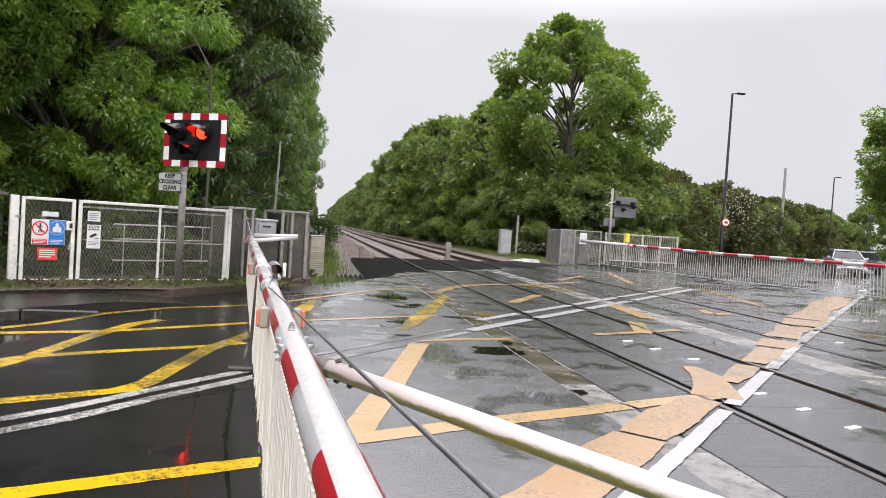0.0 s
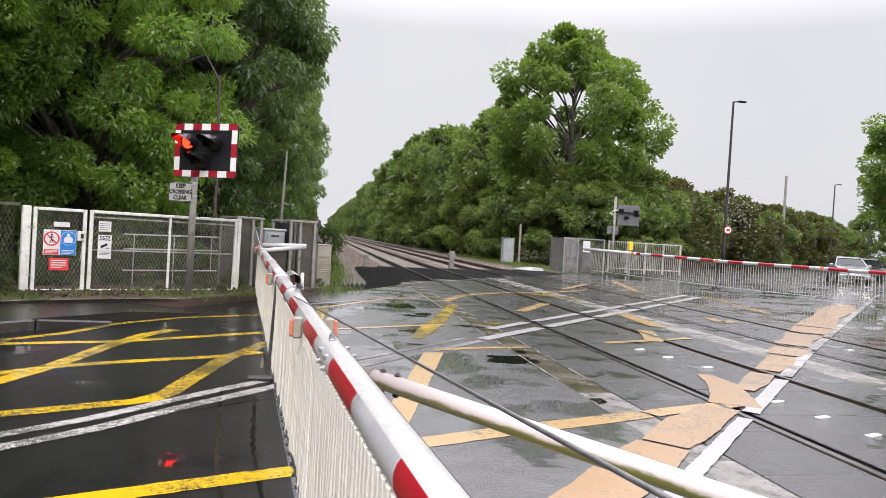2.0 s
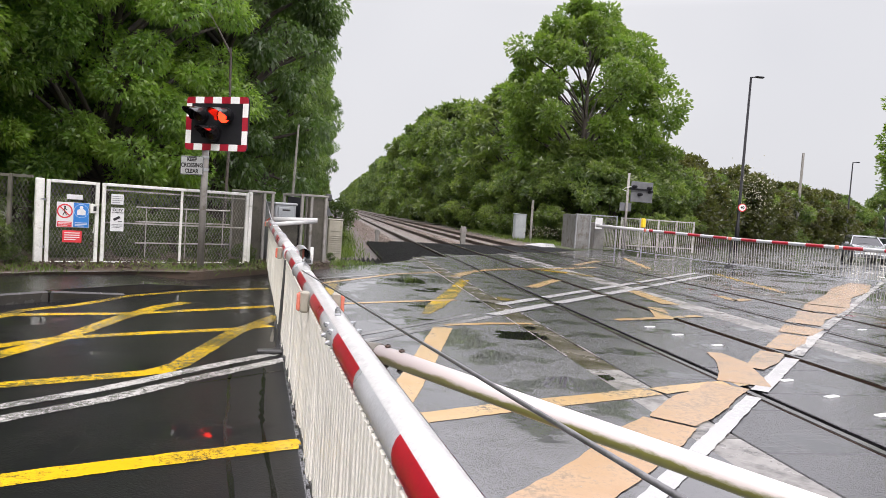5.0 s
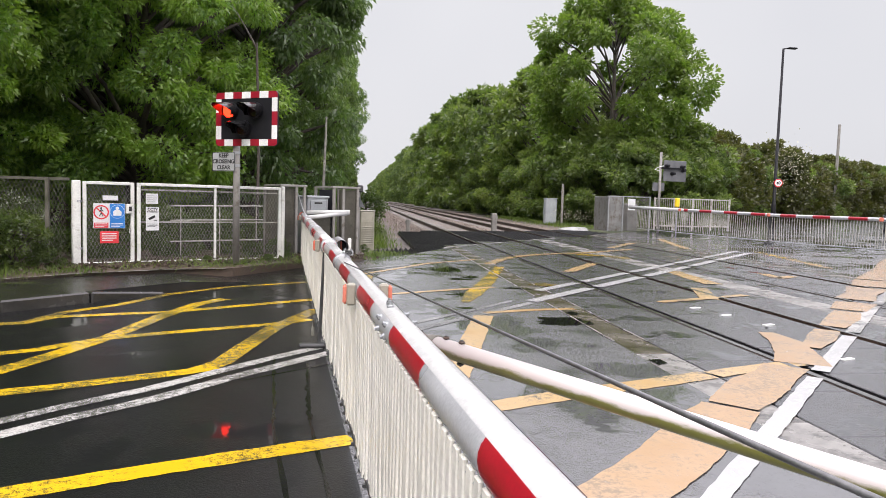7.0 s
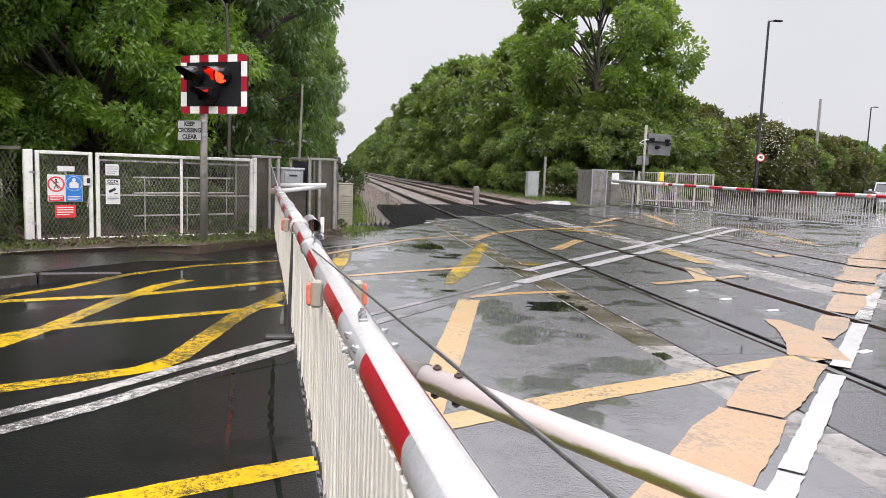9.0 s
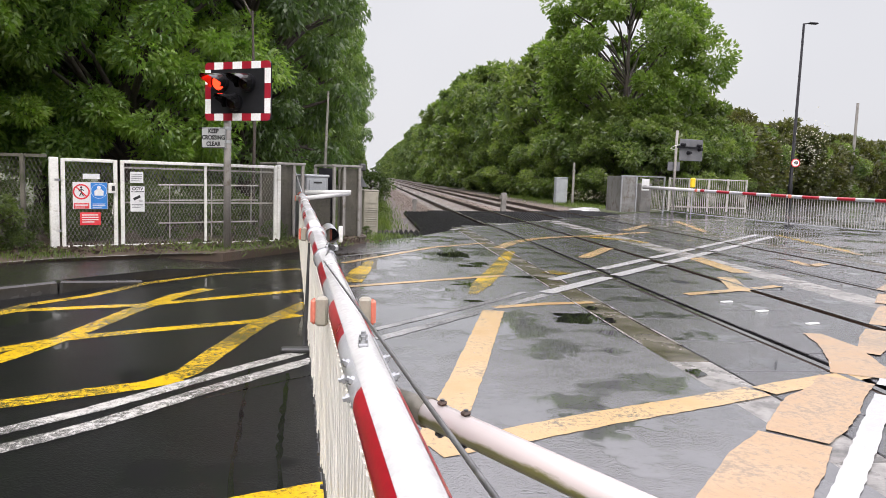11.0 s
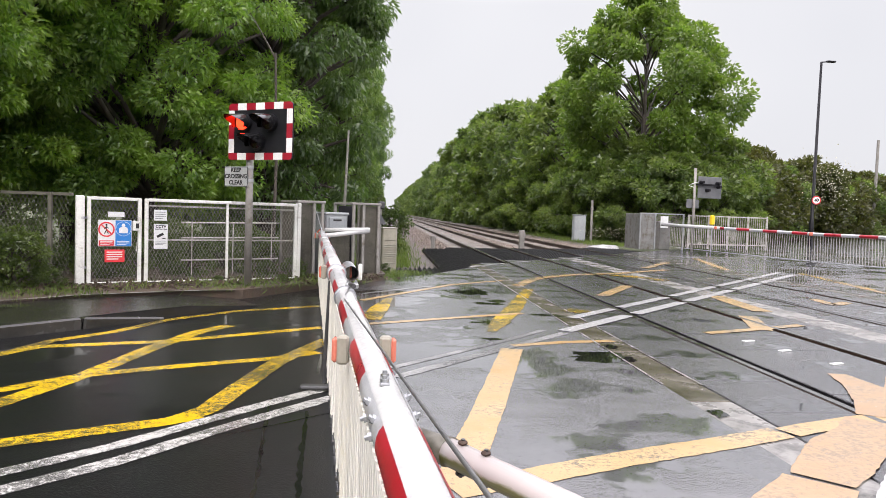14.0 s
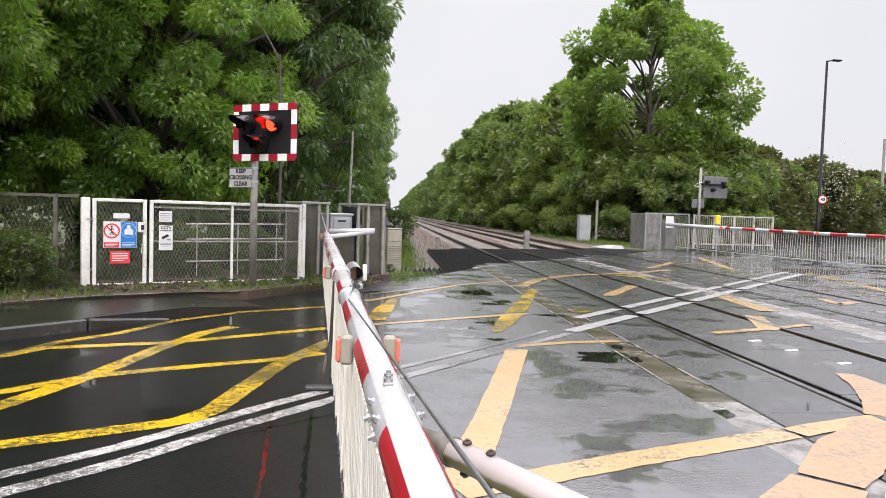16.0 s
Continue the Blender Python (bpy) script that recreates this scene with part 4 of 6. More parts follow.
    part("stay_rod", Build().tube([P(16.3, 0.06), (-0.55, 16.9, 1.36)], 0.009, 6), M["galv"], t)
    # machine pedestal and its casing
    t2 = thing("barrier_machine", "grey steel barrier machine cabinet on a pedestal", "barrier machine")
    G1, d = Vector((-0.70, 16.45)), Vector((0.864, 0.504))
    at = facing(G1.x, G1.y, 0, d.x, d.y)
    part("casing", Build().box(0.76, 0.45, 0.62, 0.44, 0.5, 1.16, bev=0.02), M["cab_grey"], t2, at=at)
    part("lid", Build().box(0.76, 0.45, 1.195, 0.48, 0.54, 0.05, bev=0.015), M["cab_grey"], t2, at=at)
    dr = part("door", Build().box(0.76, 0.19, 0.98, 0.32, 0.02, 0.3, bev=0.006), M["cab_grey"], t2, at=at)
    part("slot", Build().box(0.76, 0.178, 1.08, 0.16, 0.01, 0.03), M["ink"], dr)
    # mesh guards either side
    for x0, x1, nm in ((-0.06, 0.38, 0), (0.99, 1.5, 1)):
        g = thing("machine_guard", "grey steel mesh guard beside the barrier machine", "guard panel", at, group="machine guards")
        xm = x0 + (0.2 if nm else 0.28)
        for x in (x0, xm, x1):
            part("post", Build().box(x, 0, 0.70, 0.05, 0.05, 1.4, bev=0.006), M["post_grey"], g)
        for x in (x0, x1):
            part("post", Build().box(x, 0.75, 0.70, 0.05, 0.05, 1.4, bev=0.006), M["post_grey"], g)
            part("top_rail", Build().box(x, 0.38, 1.385, 0.05, 0.7, 0.04, bev=0.006), M["post_grey"], g)
        part("cap_rail", Build().box((x0 + x1) / 2, -0.004, 1.388, x1 - x0 + 0.09, 0.06, 0.04, bev=0.006), M["post_grey"], g)
        # one bay is sheeted behind its mesh; in the open one a black sheet stands for shade
        a, b = (xm, x1) if nm else (x0, xm)
        part("mesh_sheet", grid_mesh(a + 0.02, b - 0.02, 0.05, 1.36, 0.024, 0.0035, 0), M["guard"], g)
        part("back_sheet", Build().box((a + b) / 2, 0.06, 0.70, b - a - 0.04, 0.006, 1.28), M["guard"], g)
        a, b = (x0, xm) if nm else (xm, x1)
        part("shade_sheet", Build().box((a + b) / 2, 0.5, 0.70, b - a + 0.1, 0.006, 1.28), M["black"], g, "black sheet standing in for the shaded inside")
        part("side_sheet", Build().box(x1 if nm else x0, 0.38, 0.70, 0.008, 0.68, 1.28), M["guard"], g)

    low = thing("machine_guard", "low mossy mesh guard panel below the barrier arms", "guard panel", at, group="machine guards")
    part("mesh_sheet", grid_mesh(0.5, 0.92, 0.05, 0.82, 0.024, 0.0035, -0.02), M["guard"], low)
    part("back_sheet", Build().box(0.71, 0.02, 0.43, 0.42, 0.006, 0.8), M["guard"], low)
    part("cap_rail", Build().box(0.71, -0.02, 0.84, 0.5, 0.05, 0.03, bev=0.005), M["cab_grey"], low)
    part("post", Build().box(0.48, 0, 0.42, 0.04, 0.04, 0.84, bev=0.005), M["guard"], low)


def grid_mesh(x0, x1, z0, z1, step, w, y):
    b = Build()
    x = x0
    while x <= x1:
        b.box(x, y, (z0 + z1) / 2, w, w, z1 - z0)
        x += step
    z = z0
    while z <= z1:
        b.box((x0 + x1) / 2, y - w, z, x1 - x0, w, w)
        z += step
    return b


def diamond(x0, x1, z0, z1, step, w, y=0.0):
    """Expanded-metal mesh of slanting wires within a frame."""
    b = Build()
    sl = 2.0
    for sgn in (1, -1):
        k = x0 - (z1 - z0) / sl
        while k < x1 + (z1 - z0) / sl:
            # line x = k + sgn*(z - z0)/sl, or mirrored
            pts = []
            for z in (z0, z1):
                x = k + (z - z0) / sl if sgn > 0 else k + (z1 - z) / sl
                pts.append([x, z])
            (xa, za), (xb, zb) = pts
            f = lambda x: za + (zb - za) * (x - xa) / (xb - xa)  # noqa: E731
            lo, hi = max(min(xa, xb), x0), min(max(xa, xb), x1)
            if hi - lo > 0.01:
                a, c = Vector((lo, y + sgn * w * 0.5, f(lo))), Vector((hi, y + sgn * w * 0.5, f(hi)))
                d = (c - a).normalized()
                q = Vector((-d.z, 0, d.x)) * w
                r = Vector((0, w * 0.7, 0))
                b.add([a - q - r, a + q - r, a + q + r, a - q + r, c - q - r, c + q - r, c + q + r, c - q + r],
                      [(0, 1, 5, 4), (1, 2, 6, 5), (2, 3, 7, 6), (3, 0, 4, 7)])
            k += step
    return b


FA, FD = Vector((-3.39, 14.13)), Vector((0.870, 0.493))


def gates():
    at = facing(FA.x, FA.y, -0.032, FD.x, FD.y)
    W = M["fence_white"]
    # main post
    p = thing("gate_post", "white painted square steel gate post", "gate post", at)
    part("post", Build().box(-0.02, 0, 0.75, 0.11, 0.11, 1.26, bev=0.01), W, p)
    part("hinge", Build().box(0.02, -0.04, 1.08, 0.07, 0.03, 0.03), M["galv"], p)
    part("hinge", Build().box(0.02, -0.04, 0.4, 0.07, 0.03, 0.03), M["galv"], p)

    def leaf(name, label, x0, x1, mids=()):
        g = thing(name, label, "gate", at, group="mesh gates")
        for x in (x0, x1):
            part("stile", Build().box(x, 0, 0.76, 0.05, 0.05, 1.22, bev=0.006), W, g)
        for z in (1.35, 0.17):
            part("rail", Build().box((x0 + x1) / 2, 0, z, x1 - x0 - 0.052, 0.046, 0.045, bev=0.006), W, g)
        part("mesh_infill", diamond(x0 + 0.02, x1 - 0.02, 0.19, 1.33, 0.05, 0.0019), M["mesh_white"], g)
        return g

    g = leaf("mesh_gate", "closed white steel pedestrian gate with diamond mesh", 0.09, 0.74)
    lk = part("lock_box", Build().box(0.69, -0.03, 0.98, 0.10, 0.05, 0.14, bev=0.006), W, g)
    part("keyhole", Build().box(0.70, -0.058, 0.98, 0.04, 0.008, 0.07), M["ink"], lk)
    part("drop_handle", Build().tube([(0.70, -0.04, 0.75), (0.69, -0.04, 0.62)], 0.006, 6), W, g)
    g2 = leaf("mesh_gate", "closed wide white steel mesh gate", 0.83, 3.08)
    part("mullion", Build().box(1.985, 0, 0.78, 0.035, 0.036, 1.14, bev=0.005), W, g2)
    part("end_stile", Build().box(3.13, 0, 0.74, 0.06, 0.09, 1.3, bev=0.008), W, g2, "flaking end stile")
    for z in (1.27, 0.78):
        part("mid_rail", Build().box(1.95, 0.03, z, 2.2, 0.02, 0.022), M["rail_old"], g2)
    # field gate rails further back
    back = thing("field_gate", "white tubular field gate behind the mesh gate", "gate", at)
    for z in (0.45, 0.8, 1.04):
        part("bar", Build().tube([(1.5, 0.75, z - 0.02), (3.05, 0.65, z)], 0.012, 8), M["rail_old"], back)
    for x in (1.65, 2.3, 2.95):
        part("brace", Build().tube([(x, 0.7, 0.2), (x, 0.7, 1.04)], 0.009, 8), M["rail_old"], back)
    # grey mesh fence going off behind the bushes
    f2 = thing("mesh_fence", "dark weathered mesh fence panel beside the gate", "fence", facing(FA.x - 0.1, FA.y - 0.03, 0, -0.9, 0.12))
    part("mesh_sheet", diamond(0.05, 2.6, 0.1, 1.34, 0.06, 0.0019), M["guard"], f2)
    for x in (0.3, 1.4, 2.6):
        part("post", Build().box(x, 0.03, 0.7, 0.05, 0.05, 1.36, bev=0.006), M["guard"], f2)
    part("top_rail", Build().box(1.3, 0.0, 1.36, 2.6, 0.04, 0.04), M["guard"], f2)

    # signs on the gates
    def plate(nm, x0, x1, z0, z1, mat, label, y=-0.034):
        s = thing(nm, label, "sign", at)
        part("plate", Build().box((x0 + x1) / 2, y, (z0 + z1) / 2, x1 - x0, 0.006, z1 - z0, bev=0.002), M[mat], s)
        return s

    def disc(b, cx, cz, r, y, n=28):
        vs = [(cx + r * math.cos(2 * math.pi * k / n), y, cz + r * math.sin(2 * math.pi * k / n)) for k in range(n)]
        return b.add(vs + [(v[0], y + 0.002, v[2]) for v in vs], [tuple(range(n))] + [(k, k + n, (k + 1) % n + n, (k + 1) % n) for k in range(n)])

    def ring(b, cx, cz, r0, r1, y, n=28):
        vs = [(cx + r * math.cos(2 * math.pi * k / n), y, cz + r * math.sin(2 * math.pi * k / n)) for r in (r0, r1) for k in range(n)]
        return b.add(vs, [(k, (k + 1) % n, n + (k + 1) % n, n + k) for k in range(n)])

    def bars(parent, x0, x1, zs, h, mat, y):
        for i, z in enumerate(zs):
            e = x1 - (0.25 * (x1 - x0) if i == len(zs) - 1 else 0)
            part("text_bar", Build().box((x0 + e) / 2, y, z, e - x0, 0.002, h), M[mat], parent)

    s = plate("warning_sign", 0.20, 0.63, 0.69, 1.055, "sign_white", "red and blue safety notice on the mesh gate")
    part("red_ring", ring(Build(), 0.305, 0.925, 0.085, 0.105, -0.040), M["sign_red"], s)
    part("red_slash", Build().box(0, 0, 0, 0.185, 0.002, 0.018, Matrix.Translation((0.305, -0.0405, 0.925)) @ Matrix.Rotation(radians(45), 4, "Y")), M["sign_red"], s)
    walker = Build()
    disc(walker, 0.305, 0.985, 0.014, -0.039, 12)
    for a, c in (((0.305, 0.97), (0.303, 0.915)), ((0.303, 0.915), (0.28, 0.865)), ((0.303, 0.915), (0.33, 0.868)), ((0.305, 0.965), (0.275, 0.93)), ((0.305, 0.965), (0.335, 0.94))):
        walker.tube([(a[0], -0.039, a[1]), (c[0], -0.039, c[1])], 0.006, 6)
    part("pictogram", walker, M["ink"], s)
    part("red_panel", Build().box(0.305, -0.039, 0.735, 0.19, 0.003, 0.075), M["sign_red"], s)
    bars(s, 0.225, 0.385, (0.757, 0.738, 0.718), 0.008, "sign_white", -0.042)
    part("blue_panel", Build().box(0.522, -0.039, 0.873, 0.205, 0.003, 0.355), M["sign_blue"], s)
    part("pale_ring", ring(Build(), 0.522, 0.935, 0.096, 0.100, -0.0425), M["sign_white"], s)
    vest = Build()
    disc(vest, 0.522, 0.985, 0.024, -0.043, 14)
    vest.add([(0.522 + x, -0.0432, z) for x, z in ((-0.055, 0.875), (0.055, 0.875), (0.06, 0.935), (0.03, 0.962), (-0.03, 0.962), (-0.06, 0.935))], [(0, 1, 2, 3, 4, 5)])
    part("pictogram", vest, M["sign_white"], s)
    bars(s, 0.44, 0.6, (0.76, 0.738, 0.716), 0.009, "sign_white", -0.042)
    s = plate("red_notice", 0.285, 0.54, 0.47, 0.645, "sign_red", "small red warning notice on the mesh gate")
    bars(s, 0.31, 0.51, (0.61, 0.578, 0.546, 0.514), 0.014, "sign_white", -0.039)
    s = plate("white_plate", 0.325, 0.535, 1.10, 1.17, "sign_white", "blank pale plate at the top of the gate")
    s = plate("white_notice", 0.925, 1.10, 1.06, 1.215, "sign_white", "small white notice with fine print")
    bars(s, 0.94, 1.085, (1.18, 1.15, 1.12, 1.09), 0.006, "board_back", -0.039)
    s = plate("camera_sign", 0.925, 1.115, 0.655, 1.01, "sign_white", "white camera surveillance sign on the mesh gate")
    face = lambda x, z: Matrix.Translation((x, -0.039, z)) @ Matrix.Rotation(radians(90), 4, "X")  # noqa: E731
    lettering("text", "CCTV", 0.055, M["ink"], s, face(1.02, 0.975))
    lettering("text", "IN OPERATION", 0.024, M["ink"], s, face(1.02, 0.937))
    cb = Build().box(0, 0, 0, 0.10, 0.004, 0.036, Matrix.Translation((1.01, -0.040, 0.85)) @ Matrix.Rotation(radians(-28), 4, "Y"))
    cb.box(1.06, -0.040, 0.805, 0.05, 0.004, 0.01)
    part("camera_symbol", cb, M["ink"], s)
    bars(s, 0.945, 1.095, (0.755, 0.735, 0.715), 0.006, "board_back", -0.039)


def text_face(x, y, z):
    return Matrix.Translation((x, y, z)) @ Matrix.Rotation(radians(90), 4, "X")


SIG_PARTS = {}


def wigwag():
    """Road signal: chequered backboard, two red lamps over an amber one, long hoods."""
    at = facing(-1.275, 14.57, 0, 0.874, -0.486)
    t = thing("crossing_signal", "flashing level crossing signal with a red and white chequered board", "crossing signal", at)
    part("post", Build().tube([(0, 0.05, 0.08), (0, 0.05, 2.75)], 0.052, 16), M["post_grey"], t, "weathered grey steel post", True)
    x0, x1, z0, z1 = -0.32, 0.8, 1.94, 2.745
    cx, cz, w, h = (x0 + x1) / 2, (z0 + z1) / 2, x1 - x0, z1 - z0
    rc = 0.05
    ring = []
    for qx, qz, a0 in ((x1 - rc, z1 - rc, 0), (x0 + rc, z1 - rc, 90), (x0 + rc, z0 + rc, 180), (x1 - rc, z0 + rc, 270)):
        ring += [(qx + rc * math.cos(radians(a0 + 22.5 * k)), qz + rc * math.sin(radians(a0 + 22.5 * k))) for k in range(5)]
    nr = len(ring)
    bd = part("backboard", Build().add([(x, y, z) for y in (-0.035, -0.005) for x, z in ring], [tuple(range(nr - 1, -1, -1)), tuple(range(nr, 2 * nr))] + [(k, (k + 1) % nr, nr + (k + 1) % nr, nr + k) for k in range(nr)]), M["black"], t)
    bw = 0.098
    tiles = []
    nx, nz = 7, 5
    for i in range(nx):
        for z in (z0 + bw / 2, z1 - bw / 2):
            tiles.append((x0 + (i + 0.5) * w / nx, z, w / nx, bw, i % 2))
    for j in range(1, nz - 1):
        for x in (x0 + bw / 2, x1 - bw / 2):
            hh = (h - 2 * bw) / (nz - 2)
            tiles.append((x, z0 + bw + (j - 0.5) * hh, bw, hh, j % 2))
    for x, z, a, c, k in tiles:
        ex, ez = abs(x - cx) + a / 2 > w / 2 - 0.001, abs(z - cz) + c / 2 > h / 2 - 0.001
        if ex and ez:
            # corner tile, rounded with the board
            sx, sz = (1 if x > cx else -1), (1 if z > cz else -1)
            ox, oz = x + sx * a / 2, z + sz * c / 2
            pts = [(ox - sx * a, oz - sz * c), (ox - sx * a, oz)] + [(ox - sx * (rc - rc * math.sin(radians(q))), oz - sz * (rc - rc * math.cos(radians(q)))) for q in (0, 22, 45, 68, 90)] + [(ox, oz - sz * c)]
            if sx * sz < 0:
                pts = pts[::-1]
            nq = len(pts)
            tb = Build().add([(px, yy, pz) for yy in (-0.039, -0.0355) for px, pz in pts], [tuple(range(nq - 1, -1, -1))] + [(q, (q + 1) % nq, nq + (q + 1) % nq, nq + q) for q in range(nq)])
        else:
            tb = Build().box(x, -0.0375, z, a, 0.003, c)
        part("border_tile", tb, M["sig_white" if k else "sig_red"], bd)
    for nm, x, z in (("L", cx - 0.265, cz + 0.125), ("R", cx + 0.185, cz + 0.115), ("A", cx - 0.03, cz - 0.15)):
        ho = part("lamp_housing", Build().tube([(x, -0.03, z), (x, -0.10, z)], 0.125, 22), M["black"], t, smooth=False)
        # hood: a half-open tube that slopes forward
        b = Build()
        n = 18
        vs = []
        for k in range(n + 1):
            a = radians(-35 + 250 * k / n)
            ln = 0.10 + 0.25 * max(0.0, math.sin(a)) ** 0.7
            for yy, r in ((-0.10, 0.12), (-0.10 - ln, 0.115)):
                vs.append((x + r * math.cos(a), yy, z + r * math.sin(a) + (yy + 0.10) * 0.12))
        b.add(vs, [(2 * k, 2 * k + 1, 2 * k + 3, 2 * k + 2) for k in range(n)])
        part("hood", b, M["hood"], ho, smooth=True)
        part("lens", Build().tube([(x, -0.098, z), (x, -0.108, z)], [0.104, 0.09], 22), M["lens_off"], ho, "dark lens")
        if nm != "A":
            SIG_PARTS[nm] = part("lamp_disc", Build().tube([(x, -0.09, z), (x, -0.096, z)], [0.108, 0.09], 22), M["lens_on"], t, "red lamp, flashing in turn")
    s = part("sign_plate", Build().box(-0.185, -0.02, 1.70, 0.43, 0.012, 0.29, bev=0.004), M["plate_grey"], t, "white plate lettered in black")
    for i, line in enumerate(("KEEP", "CROSSING", "CLEAR")):
        lettering("text", line, 0.085, M["ink"], s, text_face(-0.185, -0.028, 1.792 - i * 0.09), 1.0)
    fr = Build()
    for xx in (-0.394, 0.024):
        fr.box(xx, -0.0275, 1.70, 0.008, 0.003, 0.26)
    for zz in (1.563, 1.837):
        fr.box(-0.185, -0.0275, zz, 0.42, 0.003, 0.008)
    part("sign_border", fr, M["ink"], s)
    for z in (1.65, 1.84, 2.2, 2.6):
        part("clip", Build().tube([(0, 0.05, z - 0.02), (0, 0.05, z + 0.02)], 0.058, 14), M["galv"], t)


def cabinets():
    c = thing("relay_cabinet", "cream louvred equipment cabinet by the track", "equipment cabinet", facing(0.68, 20.0, -0.1, 0.97, 0.2))
    part("body", Build().box(0.16, 0.15, 0.45, 0.33, 0.3, 1.1, bev=0.012), M["cab_cream"], c)
    part("top", Build().box(0.16, 0.15, 0.995, 0.36, 0.33, 0.03, bev=0.01), M["cab_cream"], c)
    d = part("door", Build().box(0.16, -0.008, 0.84, 0.29, 0.012, 0.24, bev=0.004), M["cab_cream"], c)
    for i in range(9):
        part("louvre", Build().box(0.16, -0.006, 0.22 + i * 0.05, 0.28, 0.02, 0.022, bev=0.004), M["cab_cream"], c)
    p = thing("marker_post", "short post carrying a small triangular plate", "marker post", facing(0.62, 17.5, 0, 1, 0.1))
    part("post", Build().tube([(0, 0, 0), (0, 0, 1.45)], 0.03, 10), M["post_grey"], p)
    part("plate", Build().add([(-0.12, -0.035, 1.02), (0.12, -0.035, 1.02), (0, -0.035, 1.24), (-0.12, -0.028, 1.02), (0.12, -0.028, 1.02), (0, -0.028, 1.24)], [(0, 1, 2), (5, 4, 3), (0, 3, 4, 1), (1, 4, 5, 2), (2, 5, 3, 0)]), M["board_back"], p)
    part("camera_head", Build().box(0.02, 0, 1.38, 0.12, 0.16, 0.14, bev=0.02), M["steel_dark"], p)
    c = thing("track_cabinet", "tall grey trackside cabinet in the grass", "equipment cabinet", facing(11.6, 44.2, -0.1, 1, 0))
    part("body", Build().box(0.3, 0.25, 0.75, 0.68, 0.5, 1.5, bev=0.03), M["cab_grey"], c)
    part("roof", Build().box(0.3, 0.25, 1.52, 0.74, 0.56, 0.05, bev=0.02), M["cab_grey"], c)
    part("door", Build().box(0.3, -0.006, 0.75, 0.56, 0.016, 1.25, bev=0.005), M["cab_grey"], c)
    for x, y, h, w in ((12.5, 44.0, 2.45, 0.12), (6.13, 31.9, 0.85, 0.2), (2.54, 31.0, 0.55, 0.14), (13.3, 36.5, 1.35, 0.12)):
        p = thing("timber_post", "weathered grey timber post beside the track", "post", pose(x, y, -0.15))
        part("post", Build().box(0, 0, h / 2, w, w, h, bev=0.015), M["post_grey"], p)
        part("cap", Build().box(0, 0, h * 0.8, w * 1.5, w * 0.6, 0.12, bev=0.01), M["post_grey"], p)
    b = thing("white_bag", "crumpled pale plastic sack lying on the stones", "sack", pose(10.4, 34.6, -0.05))
    me = bmesh.new()
    bmesh.ops.create_icosphere(me, subdivisions=3, radius=0.5)
    for v in me.verts:
        n = noise.noise(v.co * 3.1)
        v.co = Vector((v.co.x * 1.5, v.co.y * 0.9, max(-0.05, v.co.z * 0.35))) * (1 + 0.3 * n)
    mesh = bpy.data.meshes.new("sack")
    me.to_mesh(mesh)
    part("sack", mesh, M["white_line"], b)


